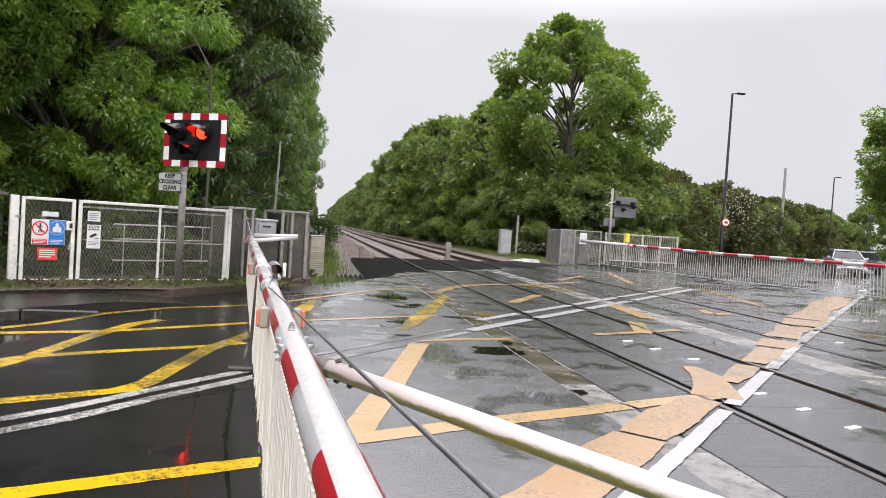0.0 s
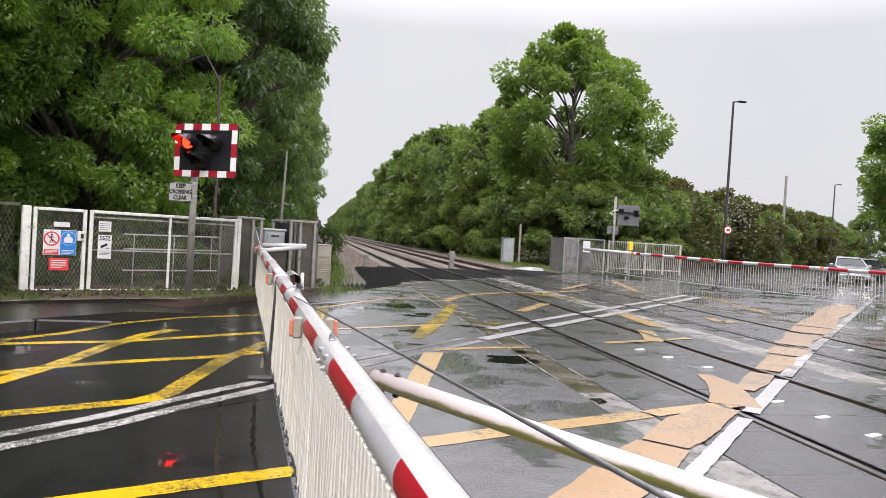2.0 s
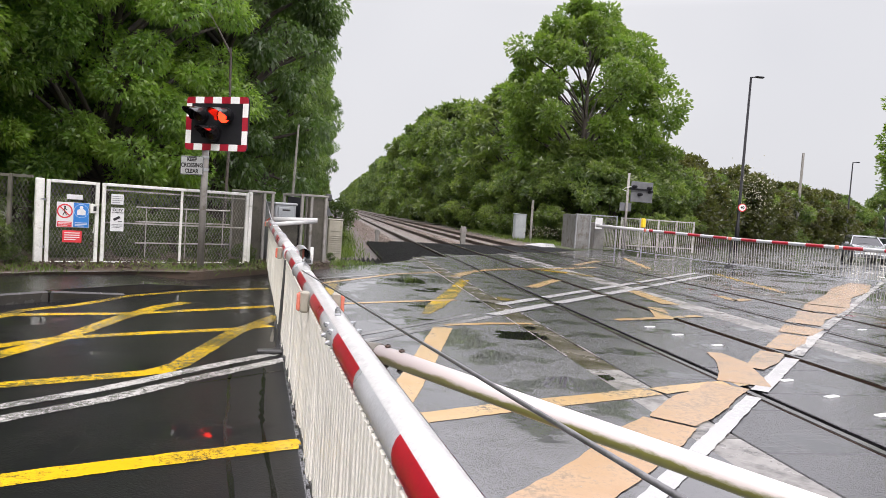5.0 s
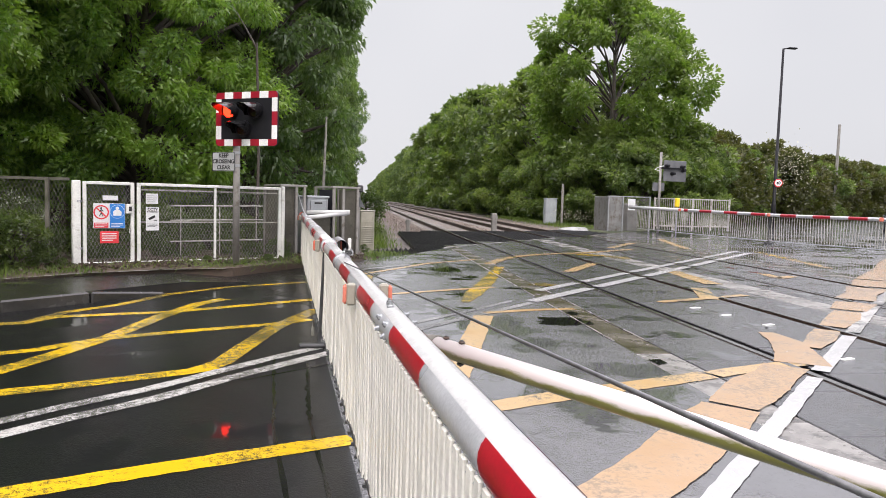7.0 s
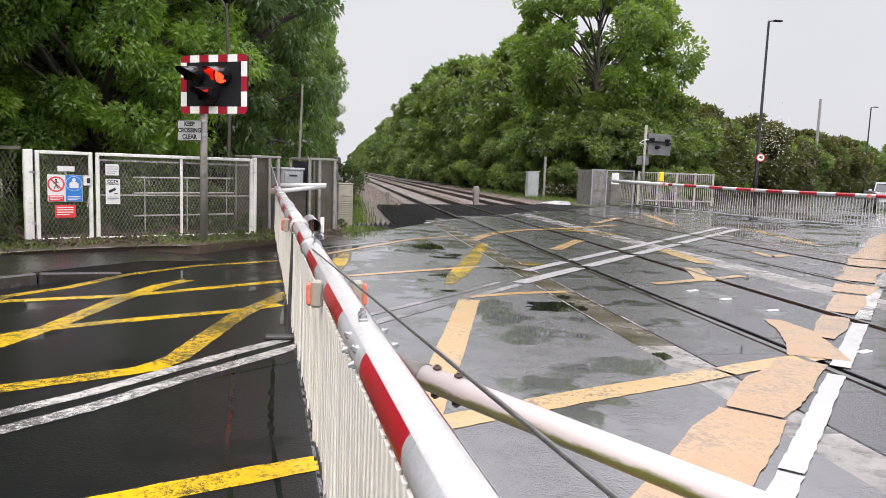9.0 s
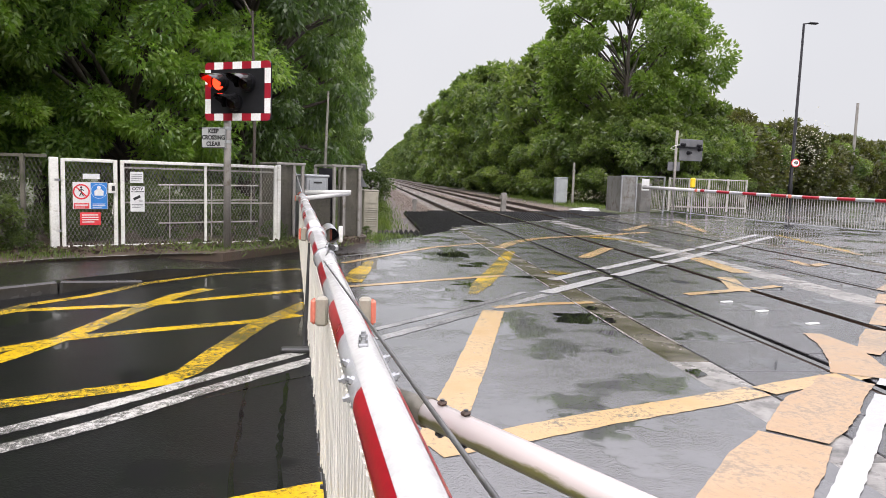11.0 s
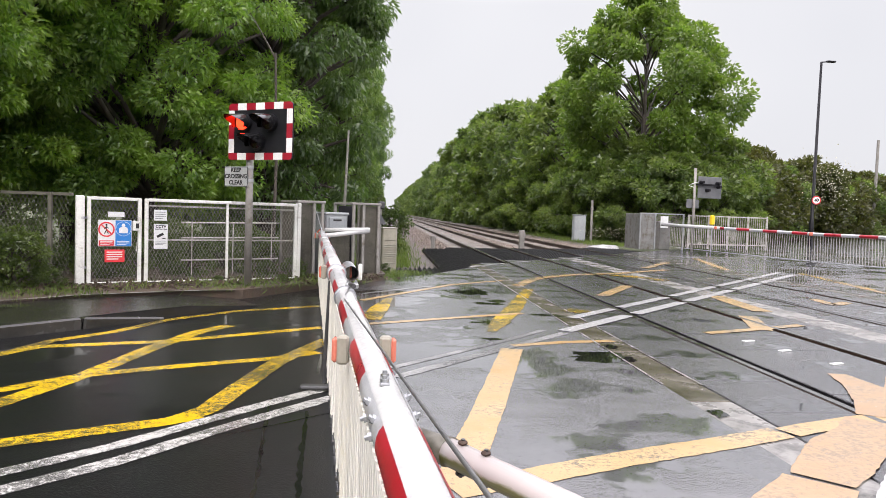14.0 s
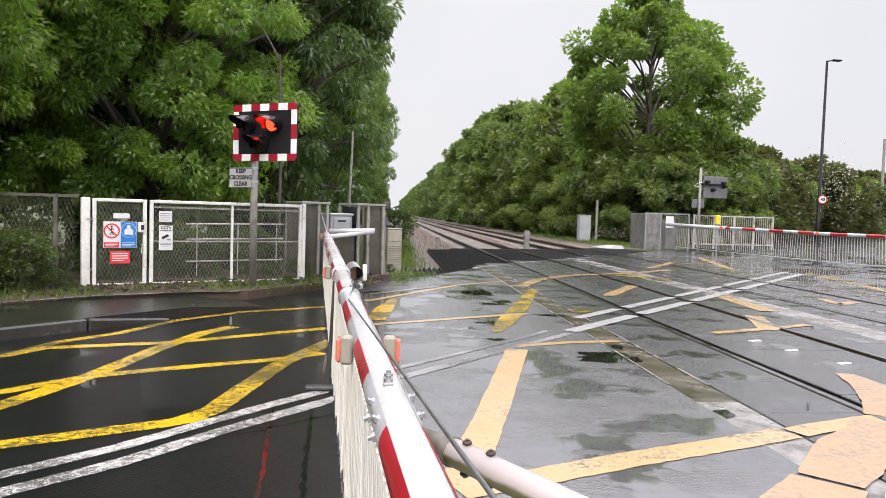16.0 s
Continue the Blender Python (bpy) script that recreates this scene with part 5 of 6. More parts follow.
# ---- far side ----
def barrier_far():
    A, B = Vector((12.4, 33.3)), Vector((17.4, 16.75))
    d = (B - A).normalized()
    L = (B - A).length
    at = facing(A.x, A.y, 0, d.x, d.y)
    t = thing("barrier", "lowered far barrier boom with red bands and a loose hanging skirt", "barrier", at, group="crossing barriers")
    z0, z1 = 1.10, 0.98
    zz = lambda x: z0 + (z1 - z0) * min(1, x / 8)  # noqa: E731
    part("boom", Build().tube([(0, 0, zz(0)), (3.4, 0, zz(3.4))], [0.075, 0.06], 14), M["boom_white"], t, smooth=True)
    part("boom", Build().tube([(3.4, 0, zz(3.4)), (8, 0, zz(8)), (L, 0, zz(L))], [0.055, 0.05, 0.045], 14), M["boom_white"], t, smooth=True)
    x, k = 3.0, 0
    while x < L - 0.6:
        part("red_band" if k % 2 == 0 else "grey_band", Build().tube([(x, 0, zz(x)), (x + 0.62, 0, zz(x + 0.62))], 0.056, 14, cap=False), M["boom_red" if k % 2 == 0 else "boom_grey"], t, smooth=True)
        x, k = x + 0.62, k + 1
    rm = Build().box(0, 0, -0.4, 0.019, 0.01, 0.8).mesh("skirt_rod")
    rnd = random.Random(8)
    x = 0.6
    while x < L - 0.1:
        wav = 3.0 * math.sin(x * 1.3) + 2.5 * math.sin(x * 3.1) + rnd.uniform(-2.5, 2.5)
        part("skirt_rod", rm, M["rail_old"], t, at=pose(x, 0, zz(x) - 0.05, 0.5 * wav, wav, 0))
        x += 0.1
    part("skirt_rail", Build().tube([(0.6, 0, 0.19), (4, 0, 0.14), (8, 0, 0.1), (L, 0, 0.12)], 0.012, 6), M["galv"], t)
    part("prop_leg", Build().tube([(7.5, 0, 0.98), (7.5, 0, 0.04)], 0.025, 8), M["steel_dark"], t)
    part("prop_foot", Build().box(7.5, 0, 0.03, 0.12, 0.3, 0.05), M["steel_dark"], t)
    for x in (3.2, 7.5, 11.5):
        part("boom_lamp", Build().box(x, -0.07, zz(x), 0.12, 0.07, 0.12, bev=0.02), M["lamp_red"], t)
    # machine enclosure
    e = thing("machine_enclosure", "grey sheet-steel enclosure round the far barrier machine", "enclosure", facing(11.6, 33.75, 0, 1, 0.0))
    part("side_panel", Build().box(0.0, 0.9, 0.77, 0.04, 1.8, 1.54, bev=0.01), M["enclosure"], e)
    part("front_panel", Build().box(0.33, 0.0, 0.77, 0.62, 0.04, 1.54, bev=0.01), M["enclosure"], e)
    for x in (0.0, 0.66, 1.9):
        part("post", Build().box(x, -0.03, 0.78, 0.06, 0.06, 1.56, bev=0.008), M["galv"], e)
    part("mesh_front", grid_mesh(0.7, 1.9, 0.05, 1.5, 0.05, 0.006, 0.0), M["post_grey"], e)
    part("top_rail", Build().box(0.95, 0, 1.55, 1.96, 0.06, 0.05), M["galv"], e)
    part("machine", Build().box(1.25, 0.6, 0.62, 0.5, 0.5, 1.24, bev=0.03), M["enclosure"], e)
    part("notice", Build().box(1.05, -0.05, 1.2, 0.34, 0.012, 0.5, bev=0.004), M["sign_white"], e)
    # pedestrian railings
    f = thing("guard_railing", "white pedestrian guard railing beside the far footway", "railing", facing(13.9, 34.1, 0.08, 0.97, 0.17))
    for i in range(5):
        part("post", Build().box(i * 1.0, 0, 0.74, 0.07, 0.07, 1.48, bev=0.01), M["rail_old"], f)
    for z in (1.44, 0.2):
        part("rail", Build().box(2.0, 0, z, 4.0, 0.05, 0.05), M["rail_old"], f)
    for i in range(36):
        part("bar", Build().box(0.1 + i * 0.11, 0, 0.82, 0.016, 0.016, 1.2), M["rail_old"], f)
    y = thing("yellow_telephone", "small yellow telephone box on a post", "telephone", pose(14.72, 33.6, 0))
    part("post", Build().tube([(0, 0, 0), (0, 0, 1.2)], 0.03, 8), M["galv"], y)
    part("case", Build().box(0, 0, 1.35, 0.2, 0.16, 0.42, bev=0.04), M["yellow_box"], y)
    # rear of the far signal
    s = thing("crossing_signal", "grey rear of the far crossing signal on its post", "crossing signal", facing(13.45, 32.65, 0.28, 0.97, 0.25))
    part("post", Build().tube([(0, 0, -0.3), (0, 0, 3.2)], 0.055, 12), M["post_grey"], s, smooth=True)
    part("backboard", Build().box(0.78, 0.03, 2.42, 1.2, 0.03, 0.9, bev=0.02), M["board_back"], s)
    for x, z in ((0.3, 2.62), (1.12, 2.6), (1.18, 2.46), (0.62, 2.3)):
        part("lamp_case", Build().tube([(x, -0.18, z), (x, 0.02, z)], [0.06, 0.085], 14), M["black"], s)
    part("bracket", Build().box(0.6, -0.06, 2.52, 1.2, 0.05, 0.08), M["black"], s)
    part("cable", Build().tube([(0.1, -0.08, 2.62), (-0.2, -0.1, 2.55), (-0.35, -0.08, 2.45), (-0.1, -0.06, 2.4)], 0.014, 6), M["sign_white"], s)
    part("sign_back", Build().box(-0.02, 0.06, 1.72, 0.62, 0.015, 0.36, bev=0.01), M["board_back"], s)
    # street lamps
    def lamp(x, y, h, dx, dy):
        l2 = thing("street_lamp", "tall dark steel street lamp with a flat lantern", "street lamp", facing(x, y, 0, dx, dy), group="street lamps")
        part("column", Build().tube([(0, 0, 0), (0, 0, 1.5), (0, 0, 1.55), (0.02, 0, h)], [0.14, 0.14, 0.105, 0.07], 12), M["black"], l2, smooth=True)
        part("arm", Build().tube([(0.02, 0, h - 0.02), (0.45, 0, h + 0.04)], 0.04, 8), M["black"], l2)
        part("lantern", Build().box(0.65, 0, h + 0.05, 0.6, 0.28, 0.1, bev=0.03), M["black"], l2)
        return l2
    l1 = lamp(27.6, 47.0, 11.5, 1, 0.05)
    sg = thing("speed_sign", "round white forty speed limit sign with a red ring", "road sign", facing(27.72, 46.84, 0.18, 0.97, -0.2))
    n = 28
    def dsc(r, y):
        vs = [(r * math.cos(2 * math.pi * k / n), y, 2.68 + r * math.sin(2 * math.pi * k / n)) for k in range(n)]
        return Build().add(vs + [(v[0], y + 0.01, v[2]) for v in vs], [tuple(range(n)), tuple(range(2 * n - 1, n - 1, -1))] + [(k, k + n, (k + 1) % n + n, (k + 1) % n) for k in range(n)])
    dk = part("disc", dsc(0.27, -0.02), M["sign_red"], sg)
    part("face", dsc(0.21, -0.03), M["sig_white"], dk)
    part("bracket", Build().box(0, 0.06, 2.68, 0.2, 0.12, 0.05, bev=0.008), M["galv"], sg)
    lettering("text", "40", 0.26, M["ink"], dk, text_face(0, -0.05, 2.68))
    lamp(64.5, 83, 10.8, 1, 0.05)
    p = thing("telegraph_pole", "weathered timber telegraph pole above the hedge", "pole", pose(50.5, 73, 0))
    part("pole", Build().tube([(0, 0, 0), (0, 0, 10.15)], [0.16, 0.13], 10), M["post_grey"], p)
    lamp(82.9, 98, 9.6, 1, 0.05)


def car(x, y, heading, paint, label, estate=False):
    """A car about 4.4 m long; local -y is its front."""
    c = thing("car", label, "car", pose(x, y, 0, 0, 0, heading), group="waiting cars")
    prof = [(-2.15, 0.35), (-2.2, 0.62), (-2.08, 0.80), (-1.1, 0.98), (-0.35, 1.42), (0.2, 1.5), (1.3, 1.48), (1.95, 1.15), (2.12, 0.95), (2.15, 0.4)]
    body = [(-2.15, 0.3), (-2.22, 0.5), (-2.2, 0.68), (-2.05, 0.82), (-1.1, 0.97), (1.95, 1.0), (2.13, 0.9), (2.17, 0.4), (2.05, 0.28)]

    def shell(pr, w0, w1):
        b = Build()
        n = len(pr)
        zs = [p[1] for p in pr]
        lo, hi = min(zs), max(zs)
        vs = []
        for sd in (-1, 1):
            for (yy, z) in pr:
                w = w0 + (w1 - w0) * (z - lo) / (hi - lo)
                e = 0.12 if abs(yy) > 2.0 else 0.0
                vs.append((sd * (w / 2 - e), yy, z))
        b.add(vs, [tuple(range(n - 1, -1, -1)), tuple(range(n, 2 * n))] + [(i, (i + 1) % n, n + (i + 1) % n, n + i) for i in range(n)])
        return b

    part("body", shell(body, 1.72, 1.76), M[paint], c)
    part("cabin", shell([(-1.1, 0.965), (-0.3, 1.42), (0.2, 1.5), (1.5, 1.48), (1.98, 0.99)], 1.66, 1.2), M["car_glass"], c, "dark glazed cabin")
    part("roof", shell([(-0.34, 1.425), (0.2, 1.51), (1.5, 1.49), (1.55, 1.44), (0.2, 1.46)], 1.28, 1.24), M[paint], c)
    for sd in (-1, 1):
        part("pillar", Build().tube([(sd * 0.82, -1.1, 0.97), (sd * 0.62, -0.3, 1.43)], 0.035, 6), M[paint], c)
        part("mirror", Build().box(sd * 0.97, -0.75, 1.02, 0.2, 0.1, 0.14, bev=0.03), M[paint], c)
        part("headlight", Build().box(sd * 0.62, -2.17, 0.7, 0.36, 0.1, 0.14, bev=0.03), M["headlamp"] if not estate else M["car_glass"], c, "headlight")
        part("roof_rail", Build().tube([(sd * 0.58, -0.2, 1.53), (sd * 0.58, 1.4, 1.53)], 0.02, 6), M["steel_dark"], c)
        for yy in (-1.35, 1.35):
            wl = part("wheel", Build().tube([(sd * 0.7, yy, 0.31), (sd * 0.89, yy, 0.31)], 0.31, 20), M["tyre"], c)
            part("rim", Build().tube([(sd * 0.88, yy, 0.31), (sd * 0.897, yy, 0.31)], 0.2, 16), M["galv"], wl)
    part("grille", Build().box(0, -2.21, 0.68, 0.8, 0.05, 0.13, bev=0.02), M["steel_dark"], c)
    part("bumper", Build().box(0, -2.2, 0.42, 1.6, 0.12, 0.2, bev=0.05), M[paint], c)
    part("intake", Build().box(0, -2.262, 0.4, 1.1, 0.03, 0.12, bev=0.01), M["steel_dark"], c)
    part("number_plate", Build().box(0, -2.27, 0.54, 0.52, 0.02, 0.11), M["sig_white"], c, "blank number plate")
    part("wiper", Build().tube([(-0.5, -1.05, 1.0), (0.1, -0.86, 1.1)], 0.01, 5), M["ink"], c)
    return c


barrier_near()
gates()
wigwag()
cabinets()
barrier_far()
car(31.3, 40.0, -30, "car_silver", "silver hatchback waiting with headlights at the far barrier")
car(38.0, 46.2, -36, "car_dark", "dark estate car waiting behind the silver car", True)


# ---- plants ----
def leaves(rs, P, D, ln, wd, tri=False):
    """Folded four-point leaves at points P, growing along D."""
    n = len(P)
    D = D / np.linalg.norm(D, axis=1, keepdims=True)
    R = rs.normal(size=(n, 3))
    S = np.cross(D, R)
    S /= np.linalg.norm(S, axis=1, keepdims=True) + 1e-9
    ln, wd = ln[:, None], wd[:, None]
    if tri:
        V = np.stack([P + S * wd, P - S * wd, P + D * ln], 1).reshape(-1, 3)
        return V, np.arange(3 * n).reshape(-1, 3)
    V = np.stack([P, P + D * ln * 0.45 + S * wd, P + D * ln, P + D * ln * 0.45 - S * wd], 1).reshape(-1, 3)
    F = np.arange(4 * n).reshape(-1, 4)
    return V, F


def crown_points(rs, clumps, n, spread):
    """Leaf places round clump centres, thicker towards each clump's outside."""
    idx = rs.randint(0, len(clumps), n)
    d = rs.normal(size=(n, 3))
    d /= np.linalg.norm(d, axis=1, keepdims=True)
    r = rs.uniform(0.25, 1.0, n) ** 0.5
    c = clumps[idx]
    off = d * r[:, None] * spread[idx][:, None]
    off[:, 2] *= 0.7
    return c + off, d


def tree_mesh(seed, h, rad, base, n, leaf, mat, droop=0.5, nclump=70, lean=0.0, tri=False, wide=0.3, spread=(0.16, 0.30)):
    """Trunk mesh and crown mesh for one tree of height h and crown radius rad, crown from height base."""
    rs = np.random.RandomState(seed)
    rnd = random.Random(seed)
    tr = Build()
    top = Vector((lean, 0, h * 0.82))
    pts = [Vector((0, 0, -0.2)), Vector((0.05, 0.03, h * 0.2)), Vector((lean * 0.4 + rnd.uniform(-.15, .15), rnd.uniform(-.15, .15), h * 0.5)), top]
    r0 = 0.018 * h + 0.03
    tr.tube(pts, [r0, r0 * 0.75, r0 * 0.5, r0 * 0.12], 8)
    cl, sp = [], []
    for i in range(nclump):
        f = rnd.random()
        z = base + (h - base) * f
        prof = math.sin(math.pi * min(1, 0.12 + 0.86 * f)) ** 0.6 if base < h * 0.16 else math.sin(math.pi * min(1, 0.06 + 0.9 * f)) ** 0.75
        a = rnd.uniform(0, 2 * math.pi)
        q = rad * prof * (0.45 + 0.55 * rnd.random() ** 0.4) * rnd.uniform(0.8, 1.12)
        c = Vector((q * math.cos(a) + lean * f, q * math.sin(a), z))
        cl.append(c)
        sp.append(rnd.uniform(*spread) * rad * (0.75 if f > 0.8 else 1))
        if i % 2 == 0:
            zs = max(h * 0.12, z - q * 0.8)
            k = min(0.95, zs / (h * 0.82))
            s = Vector((lean * k, 0, zs))
            mid = s.lerp(c, 0.55) + Vector((0, 0, 0.12 * q))
            tr.tube([s, mid, c], [r0 * 0.35 * (1 - k * 0.6), r0 * 0.2, 0.012], 5, cap=False)
    P, D = crown_points(rs, np.array([tuple(c) for c in cl]), n, np.array(sp))
    D = D + rs.normal(size=D.shape) * 0.5
    D[:, 2] -= droop
    s = rs.uniform(0.7, 1.3, n) * leaf
    V, F = leaves(rs, P, D, s, s * wide, tri)
    V[:, 2] = np.maximum(V[:, 2], 0.02)
    return tr.mesh("trunk", True), (V, F)


def tree_kind(name, label, seed, h, rad, base, n, leaf, mat, at, **kw):
    t = thing(name, label, "tree" if "tree" in name else "bush", at, group=kw.pop("group", ""))
    tm, (V, F) = tree_mesh(seed, h, rad, base, n, leaf, mat, **kw)
    part("trunk", tm, M["bark"], t)
    fast_mesh("crown", V, F, M[mat], t)
    return t


def woods():
    rnd = random.Random(21)
    ash = tree_kind("ash_tree", "tall leafy ash tree with drooping green sprays", 1, 13.5, 3.4, 1.4, 170000, 0.118, "leaf_a", pose(-7.8, 17.6, 0, 0, 0, 30), droop=0.6, nclump=330, group="trackside trees", tri=True, wide=0.24, spread=(0.1, 0.2))
    birch = tree_kind("birch_tree", "tall birch tree with fine hanging grey-green foliage", 2, 14.0, 3.0, 0.8, 85000, 0.14, "leaf_b", pose(-2.5, 23.5, 0, 0, 0, 0), droop=1.3, nclump=230, group="trackside trees", tri=True, wide=0.26, spread=(0.12, 0.24))
    syc = tree_kind("maple_tree", "broad maple tree standing above the hedge", 3, 15.2, 5.4, 3.2, 62000, 0.27, "leaf_d", pose(16.8, 48.0, -0.1, 0, 0, 60), droop=0.3, nclump=135, wide=0.26, spread=(0.11, 0.24))
    thorn = tree_kind("hawthorn_bush", "dense green hawthorn bush by the railway", 4, 5.0, 2.9, 0.1, 30000, 0.2, "leaf_c", pose(15.8, 45.4, -0.1), droop=0.2, nclump=120, group="hedgerow bushes", tri=True, wide=0.28, spread=(0.13, 0.26))
    bronze = tree_kind("hedge_bush", "bronze-tinted hedge bush along the road", 5, 5.0, 3.1, 0.1, 20000, 0.22, "leaf_e", pose(27.5, 55.5, -0.1), droop=0.1, nclump=110, group="hedgerow bushes", tri=True, wide=0.3, spread=(0.13, 0.26))
    far = tree_kind("lineside_tree", "leafy lineside tree in the long green belt", 6, 12.5, 4.6, 0.3, 20000, 0.42, "leaf_c", pose(15.5, 84, -0.1), droop=0.3, nclump=130, group="lineside belt", tri=True, wide=0.28, spread=(0.12, 0.25))
    small = tree_kind("bramble_bush", "low bramble bush at the foot of the fence", 7, 1.3, 0.75, 0.05, 5200, 0.075, "leaf_f", pose(-3.95, 13.45, 0.08) @ Matrix.Diagonal((0.62, 0.62, 0.62, 1)), droop=0.3, nclump=40, group="brambles", wide=0.24, spread=(0.2, 0.36))

    def put(src, x, y, s, rz, z=-0.1):
        copy_thing(src, pose(x, y, z, 0, 0, rz) @ Matrix.Diagonal((s, s, s, 1)))

    # behind the gates, left of the line
    for x, y, s, k in ((-11.5, 15.2, 0.95, 0), (-6.2, 20.5, 1.0, 0), (-4.2, 19.6, 0.9, 0), (-15, 18.5, 1.1, 0), (-10.5, 21.5, 1.15, 0), (-3.5, 27.5, 1.02, 1), (-2.7, 33, 1.0, 1), (-6.8, 26, 1.1, 1), (-2.9, 40, 1.05, 1), (-2.3, 48, 1.0, 1), (-2.6, 57, 1.0, 1), (-7, 36, 1.15, 0), (-2.5, 68, 1.0, 1), (-6.9, 14.2, 0.8, 0), (-12, 9.5, 1.0, 0)):
        put((ash, birch)[k], x, y, s, rnd.uniform(0, 360))
    for i in range(9):
        put(far, -4.7 + rnd.uniform(-0.6, 0.4), 80 + i * 14 + i * i * 1.2, rnd.uniform(0.9, 1.1), rnd.uniform(0, 360))
    # right of the line
    for i in range(18):
        put(far, 14.2 - 0.1 * i + rnd.uniform(-0.5, 0.6), 59 + i * 7.5 + i * i * 0.9, (0.92 if i < 2 else 1.05) * rnd.uniform(0.92, 1.06), rnd.uniform(0, 360))
    for x, y, s in ((20.5, 60, 0.8), (19, 75, 0.9), (12.0, 470, 1.0), (11, 540, 1.0), (-3, 450, 0.9), (-3, 540, 0.9)):
        put(far, x, y, s, rnd.uniform(0, 360))
    for x, y, s in ((13.8, 49, 0.95), (14.5, 54.5, 1.1), (17.2, 43.8, 1.0), (20, 45.8, 1.02), (16, 47.5, 1.25), (22.5, 48.5, 0.95), (19.0, 49.5, 1.15), (24.6, 52, 0.92), (13.7, 60, 1.1), (13.6, 67, 1.1), (13.7, 75, 1.1)):
        put(thorn, x, y, s, rnd.uniform(0, 360))
    for i in range(22):
        f = i / 21
        x, y = 21.5 + 62 * f, 51 + 54 * f
        put(bronze if i % 3 else thorn, x + rnd.uniform(-0.8, 0.8), y + rnd.uniform(-0.5, 1.2), rnd.uniform(1.22, 1.5), rnd.uniform(0, 360))
    # trees across the road at the right
    put(syc, 42.6, 45.5, 0.9, 40)
    put(far, 95, 112, 0.8, 10)
    put(far, 84, 92, 0.6, 70)
    # small sapling by the cabinet
    put(small, 0.85, 26.3, 1.7, 20, 0.0)
    # low bushes and brambles at the fence foot
    for x, y, k in ((-4.25, 13.2, 0.85), (-3.6, 13.6, 0.45), (-4.8, 12.8, 0.92), (-5.4, 12.3, 1.05), (-6.4, 11.8, 1.15), (-4.5, 15.0, 1.15), (-5.6, 15.0, 1.35), (-6.8, 14.9, 1.5), (-7.9, 14.6, 1.6), (-3.5, 15.5, 1.1), (-2.5, 16.1, 1.0), (-1.6, 16.7, 1.0), (-9.2, 13.8, 1.6), (-4.1, 16.6, 1.2), (-2.2, 17.4, 1.1), (-1.0, 18.0, 1.0), (-3.2, 17.2, 1.2), (-5.3, 15.2, 1.6), (-0.6, 19.4, 1.0), (-1.2, 15.9, 0.4), (-0.75, 15.9, 0.5), (0.75, 18.4, 0.2), (-1.75, 14.95, 0.2), (-0.85, 15.25, 0.22)):
        put(small, x, y, k, rnd.uniform(0, 360), 0.06)


def trunks():
    """Two bare stems that stand out before the foliage."""
    a = thing("bare_trunk", "thin dark bare trunk standing before the foliage", "tree trunk", pose(-1.35, 17.5, -0.1))
    part("trunk", Build().tube([(0, 0, 0), (0.03, 0.02, 2.2), (-0.02, 0, 4.2)], [0.034, 0.028, 0.02], 8), M["bark"], a)
    part("branch", Build().tube([(-0.02, 0, 4.1), (-0.25, 0.05, 4.5), (-0.55, 0.1, 5.0)], [0.02, 0.015, 0.006], 5), M["bark"], a)
    b = thing("bare_trunk", "slim pale grey trunk behind the barrier machine", "tree trunk", pose(-0.25, 20.7, -0.1))
    part("trunk", Build().tube([(0, 0, 0), (0.02, 0, 1.5), (0.07, 0, 3.2)], [0.042, 0.034, 0.024], 8), M["pale_bark"], b)


def blades(name, label, areas, n, h, mat, seed, lean=0.35, category="grass"):
    rs = np.random.RandomState(seed)
    Ps = []
    tot = sum(a[4] for a in areas)
    for x0, y0, x1, y1, wgt, z in areas:
        m = int(n * wgt / tot)
        f = rs.uniform(0, 1, m)
        c = rs.normal(0, 1, m)
        dx, dy = x1 - x0, y1 - y0
        L = math.hypot(dx, dy)
        w = 0.35 if wgt < 2 else 0.8
        Ps.append(np.stack([x0 + dx * f - dy / L * c * w, y0 + dy * f + dx / L * c * w, np.full(m, z)], 1))
    P = np.concatenate(Ps)
    D = rs.normal(size=P.shape) * lean
    D[:, 2] = 1
    ln = rs.uniform(0.4, 1.0, len(P)) * h
    V, F = leaves(rs, P, D, ln, ln * 0.035 + 0.002)
    return tagged(fast_mesh(name, V, F, M[mat]), label, category, kind="stuff")


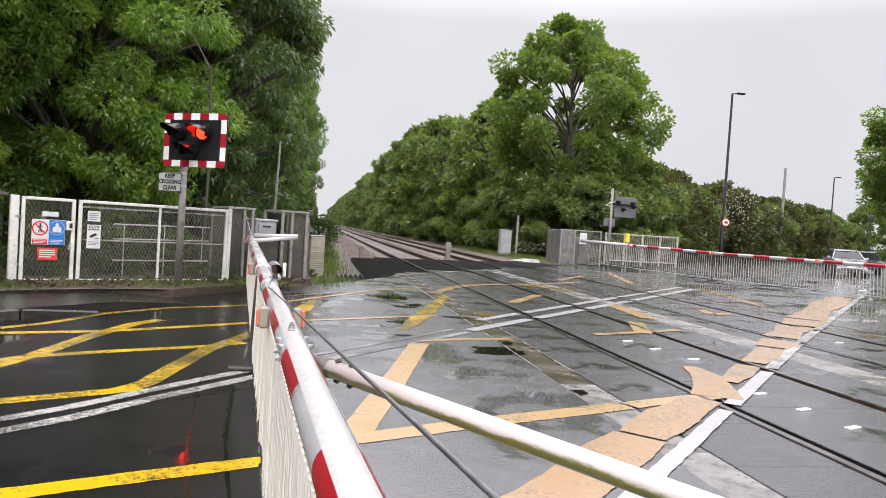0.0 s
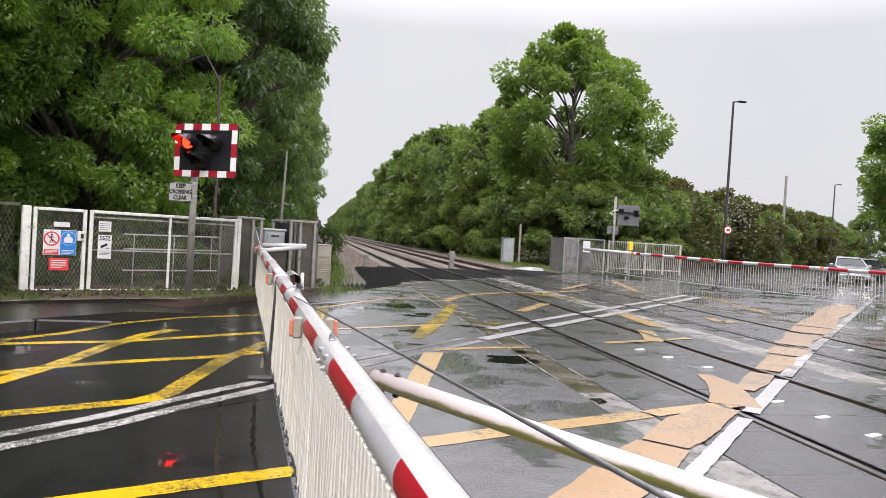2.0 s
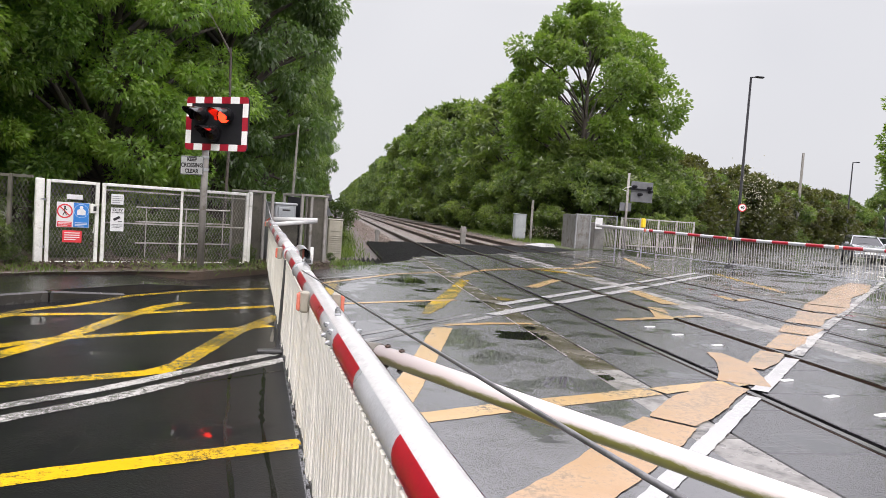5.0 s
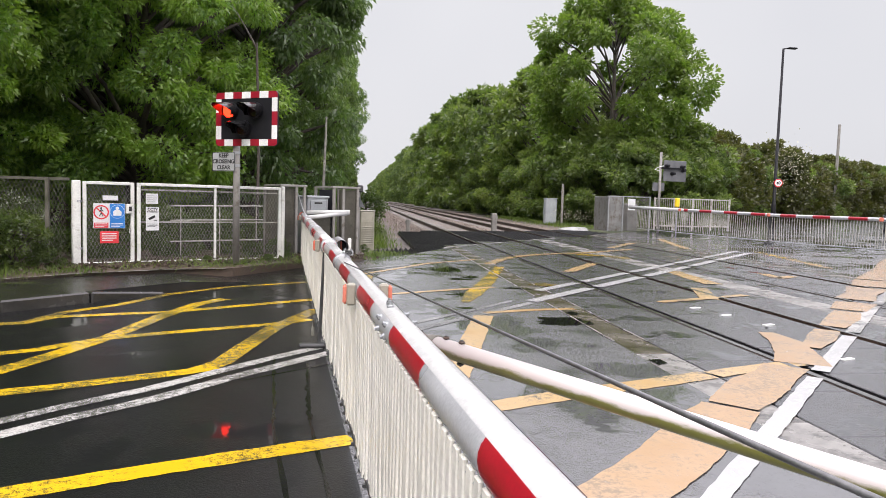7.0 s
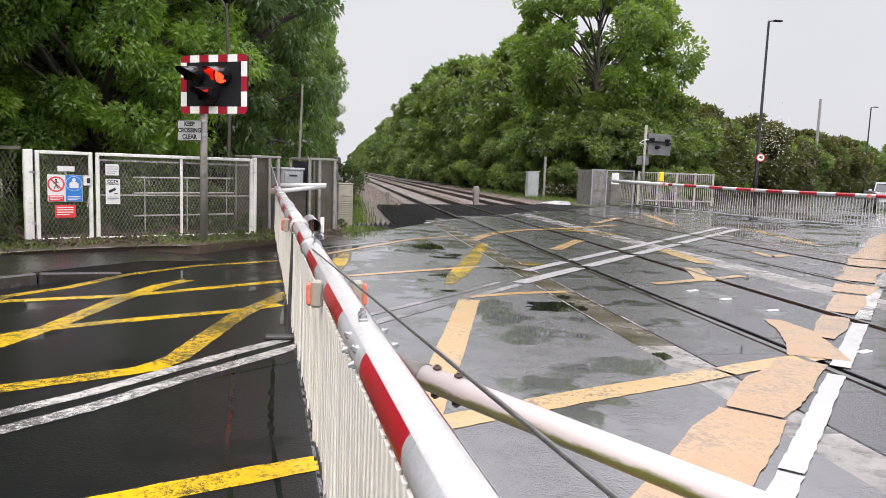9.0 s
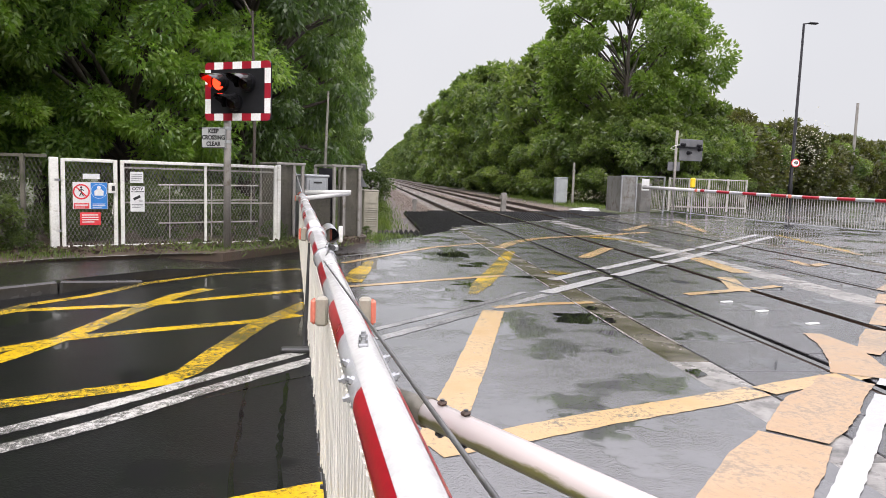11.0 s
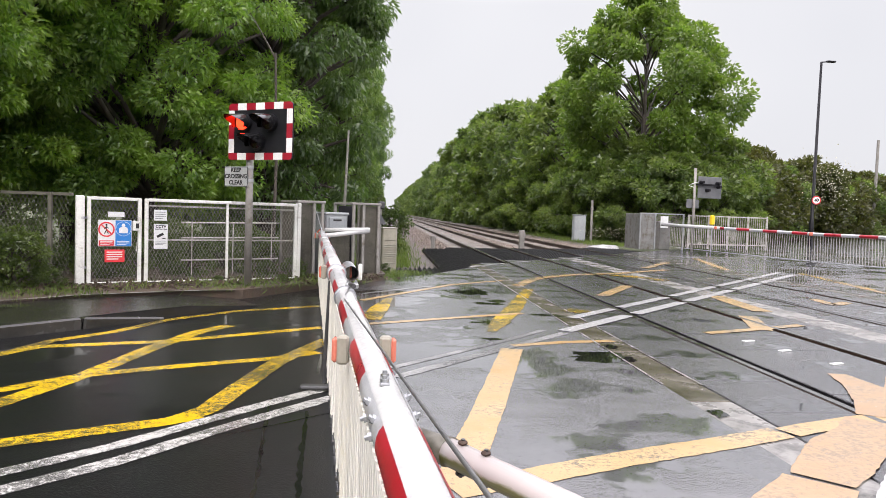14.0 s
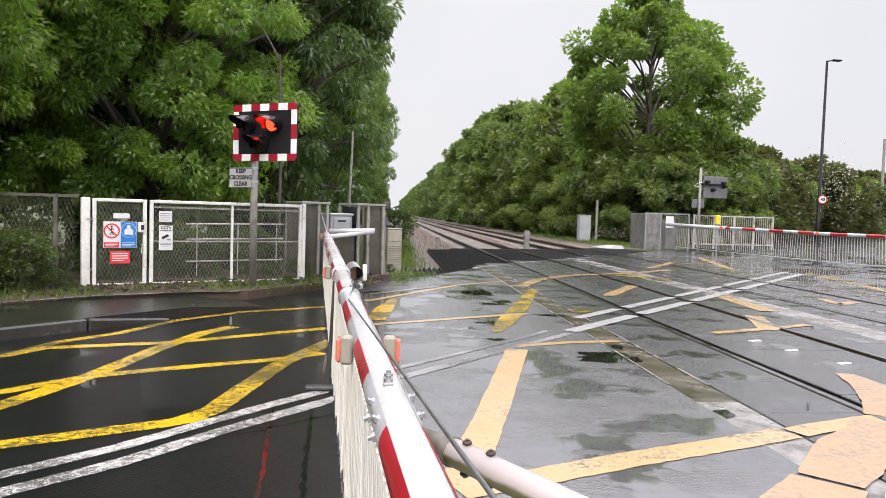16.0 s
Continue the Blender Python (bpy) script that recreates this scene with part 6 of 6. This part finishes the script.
def undergrowth():
    blades("short_grass", "short wet grass at the foot of the gates", [(-4.2, 12.8, -3.1, 13.7, 0.8, 0.11), (-1.2, 14.7, 0.5, 16.9, 0.15, 0.1)], 1500, 0.1, "grass", 15)
    blades("grass", "tufts of wet green grass along the fence and track", [(-6.5, 10.2, -4.0, 12.9, 1.2, 0.11), (0.75, 21, 0.65, 26, 1.5, -0.1), (0.55, 26, 0.5, 34, 1.4, -0.12), (1.0, 27, 0.9, 45, 1.6, -0.14), (0.4, 34, 0.4, 60, 1.5, -0.12), (12.2, 38, 12.4, 60, 2.4, -0.12)], 26000, 0.26, "grass", 5)
    blades("weeds", "leafy weeds growing between the gates and the footway", [(-1.9, 14.4, 0.1, 16.0, 1.0, 0.11), (-3.0, 14.0, -1.8, 14.7, 0.2, 0.11), (0.6, 17.2, 1.2, 19.2, 0.8, -0.02)], 3400, 0.14, "leaf_c", 6, 0.9, "weeds")
    rs = np.random.RandomState(12)
    n = 7000
    f = rs.uniform(0, 1, n)
    P = np.stack([-3.9 + 4.2 * f + rs.normal(0, 0.22, n), 13.15 + 2.9 * f + rs.normal(0, 0.25, n) + 0.35, rs.uniform(0.124, 0.14, n)], 1)
    D = rs.normal(size=P.shape)
    D[:, 2] *= 0.25
    s = rs.uniform(0.03, 0.09, n)
    V, F = leaves(rs, P, D, s, s * 0.35)
    tagged(fast_mesh("leaf_litter", V, F, M["litter"]), "brown fallen leaves and twigs under the gates", "leaf litter", kind="stuff")
    rs = np.random.RandomState(9)
    n = 450
    P = np.stack([rs.normal(12.6, 0.8, n), rs.uniform(36, 46, n), rs.uniform(0.25, 0.8, n)], 1)
    D = rs.normal(size=P.shape)
    s = rs.uniform(0.02, 0.045, n)
    V, F = leaves(rs, P, D, s, s * 0.5)
    tagged(fast_mesh("cow_parsley", V, F, M["blossom"]), "white cow parsley flowers in the long grass", "wildflowers", kind="stuff")
    n = 420
    c = np.array([(30.6, 51.4, 5.4), (31.3, 51.6, 4.6), (31.9, 52.0, 4.0), (32.2, 51.8, 3.4), (31.0, 51.2, 3.8), (32.5, 52.4, 4.9)])
    P = c[rs.randint(0, len(c), n)] + rs.normal(size=(n, 3)) * 0.75
    V, F = leaves(rs, P, rs.normal(size=P.shape), rs.uniform(0.05, 0.12, n), rs.uniform(0.025, 0.05, n))
    tagged(fast_mesh("elder_blossom", V, F, M["blossom"]), "cream elder blossom scattered over the hedge", "blossom", kind="stuff")


woods()
trunks()
undergrowth()


def motions():
    """The two red lamps flash by turns: each lit disc comes forward through its dark lens, then goes back."""
    for nm, first in (("R", 0.62), ("L", 0.25)):
        ob = SIG_PARTS[nm]
        on = [(first + 0.8 * k, first + 0.8 * k + (0.43 if nm == "R" else 0.40)) for k in range(-1, 21)]
        rows = []
        for a, b in on:
            rows += [(a - 0.034, 0), (a, 1), (b - 0.034, 1), (b, 0)]
        rows = [(t, s) for t, s in rows if 0.0 < t < 16.0]
        lit0 = any(a <= 0 < b for a, b in on)
        lit1 = any(a <= 16.0 < b for a, b in on)
        rows = [(0.0, int(lit0))] + rows + [(16.0, int(lit1))]
        walk(ob, [(t, pose(0, -0.016 * s, 0)) for t, s in rows])


motions()
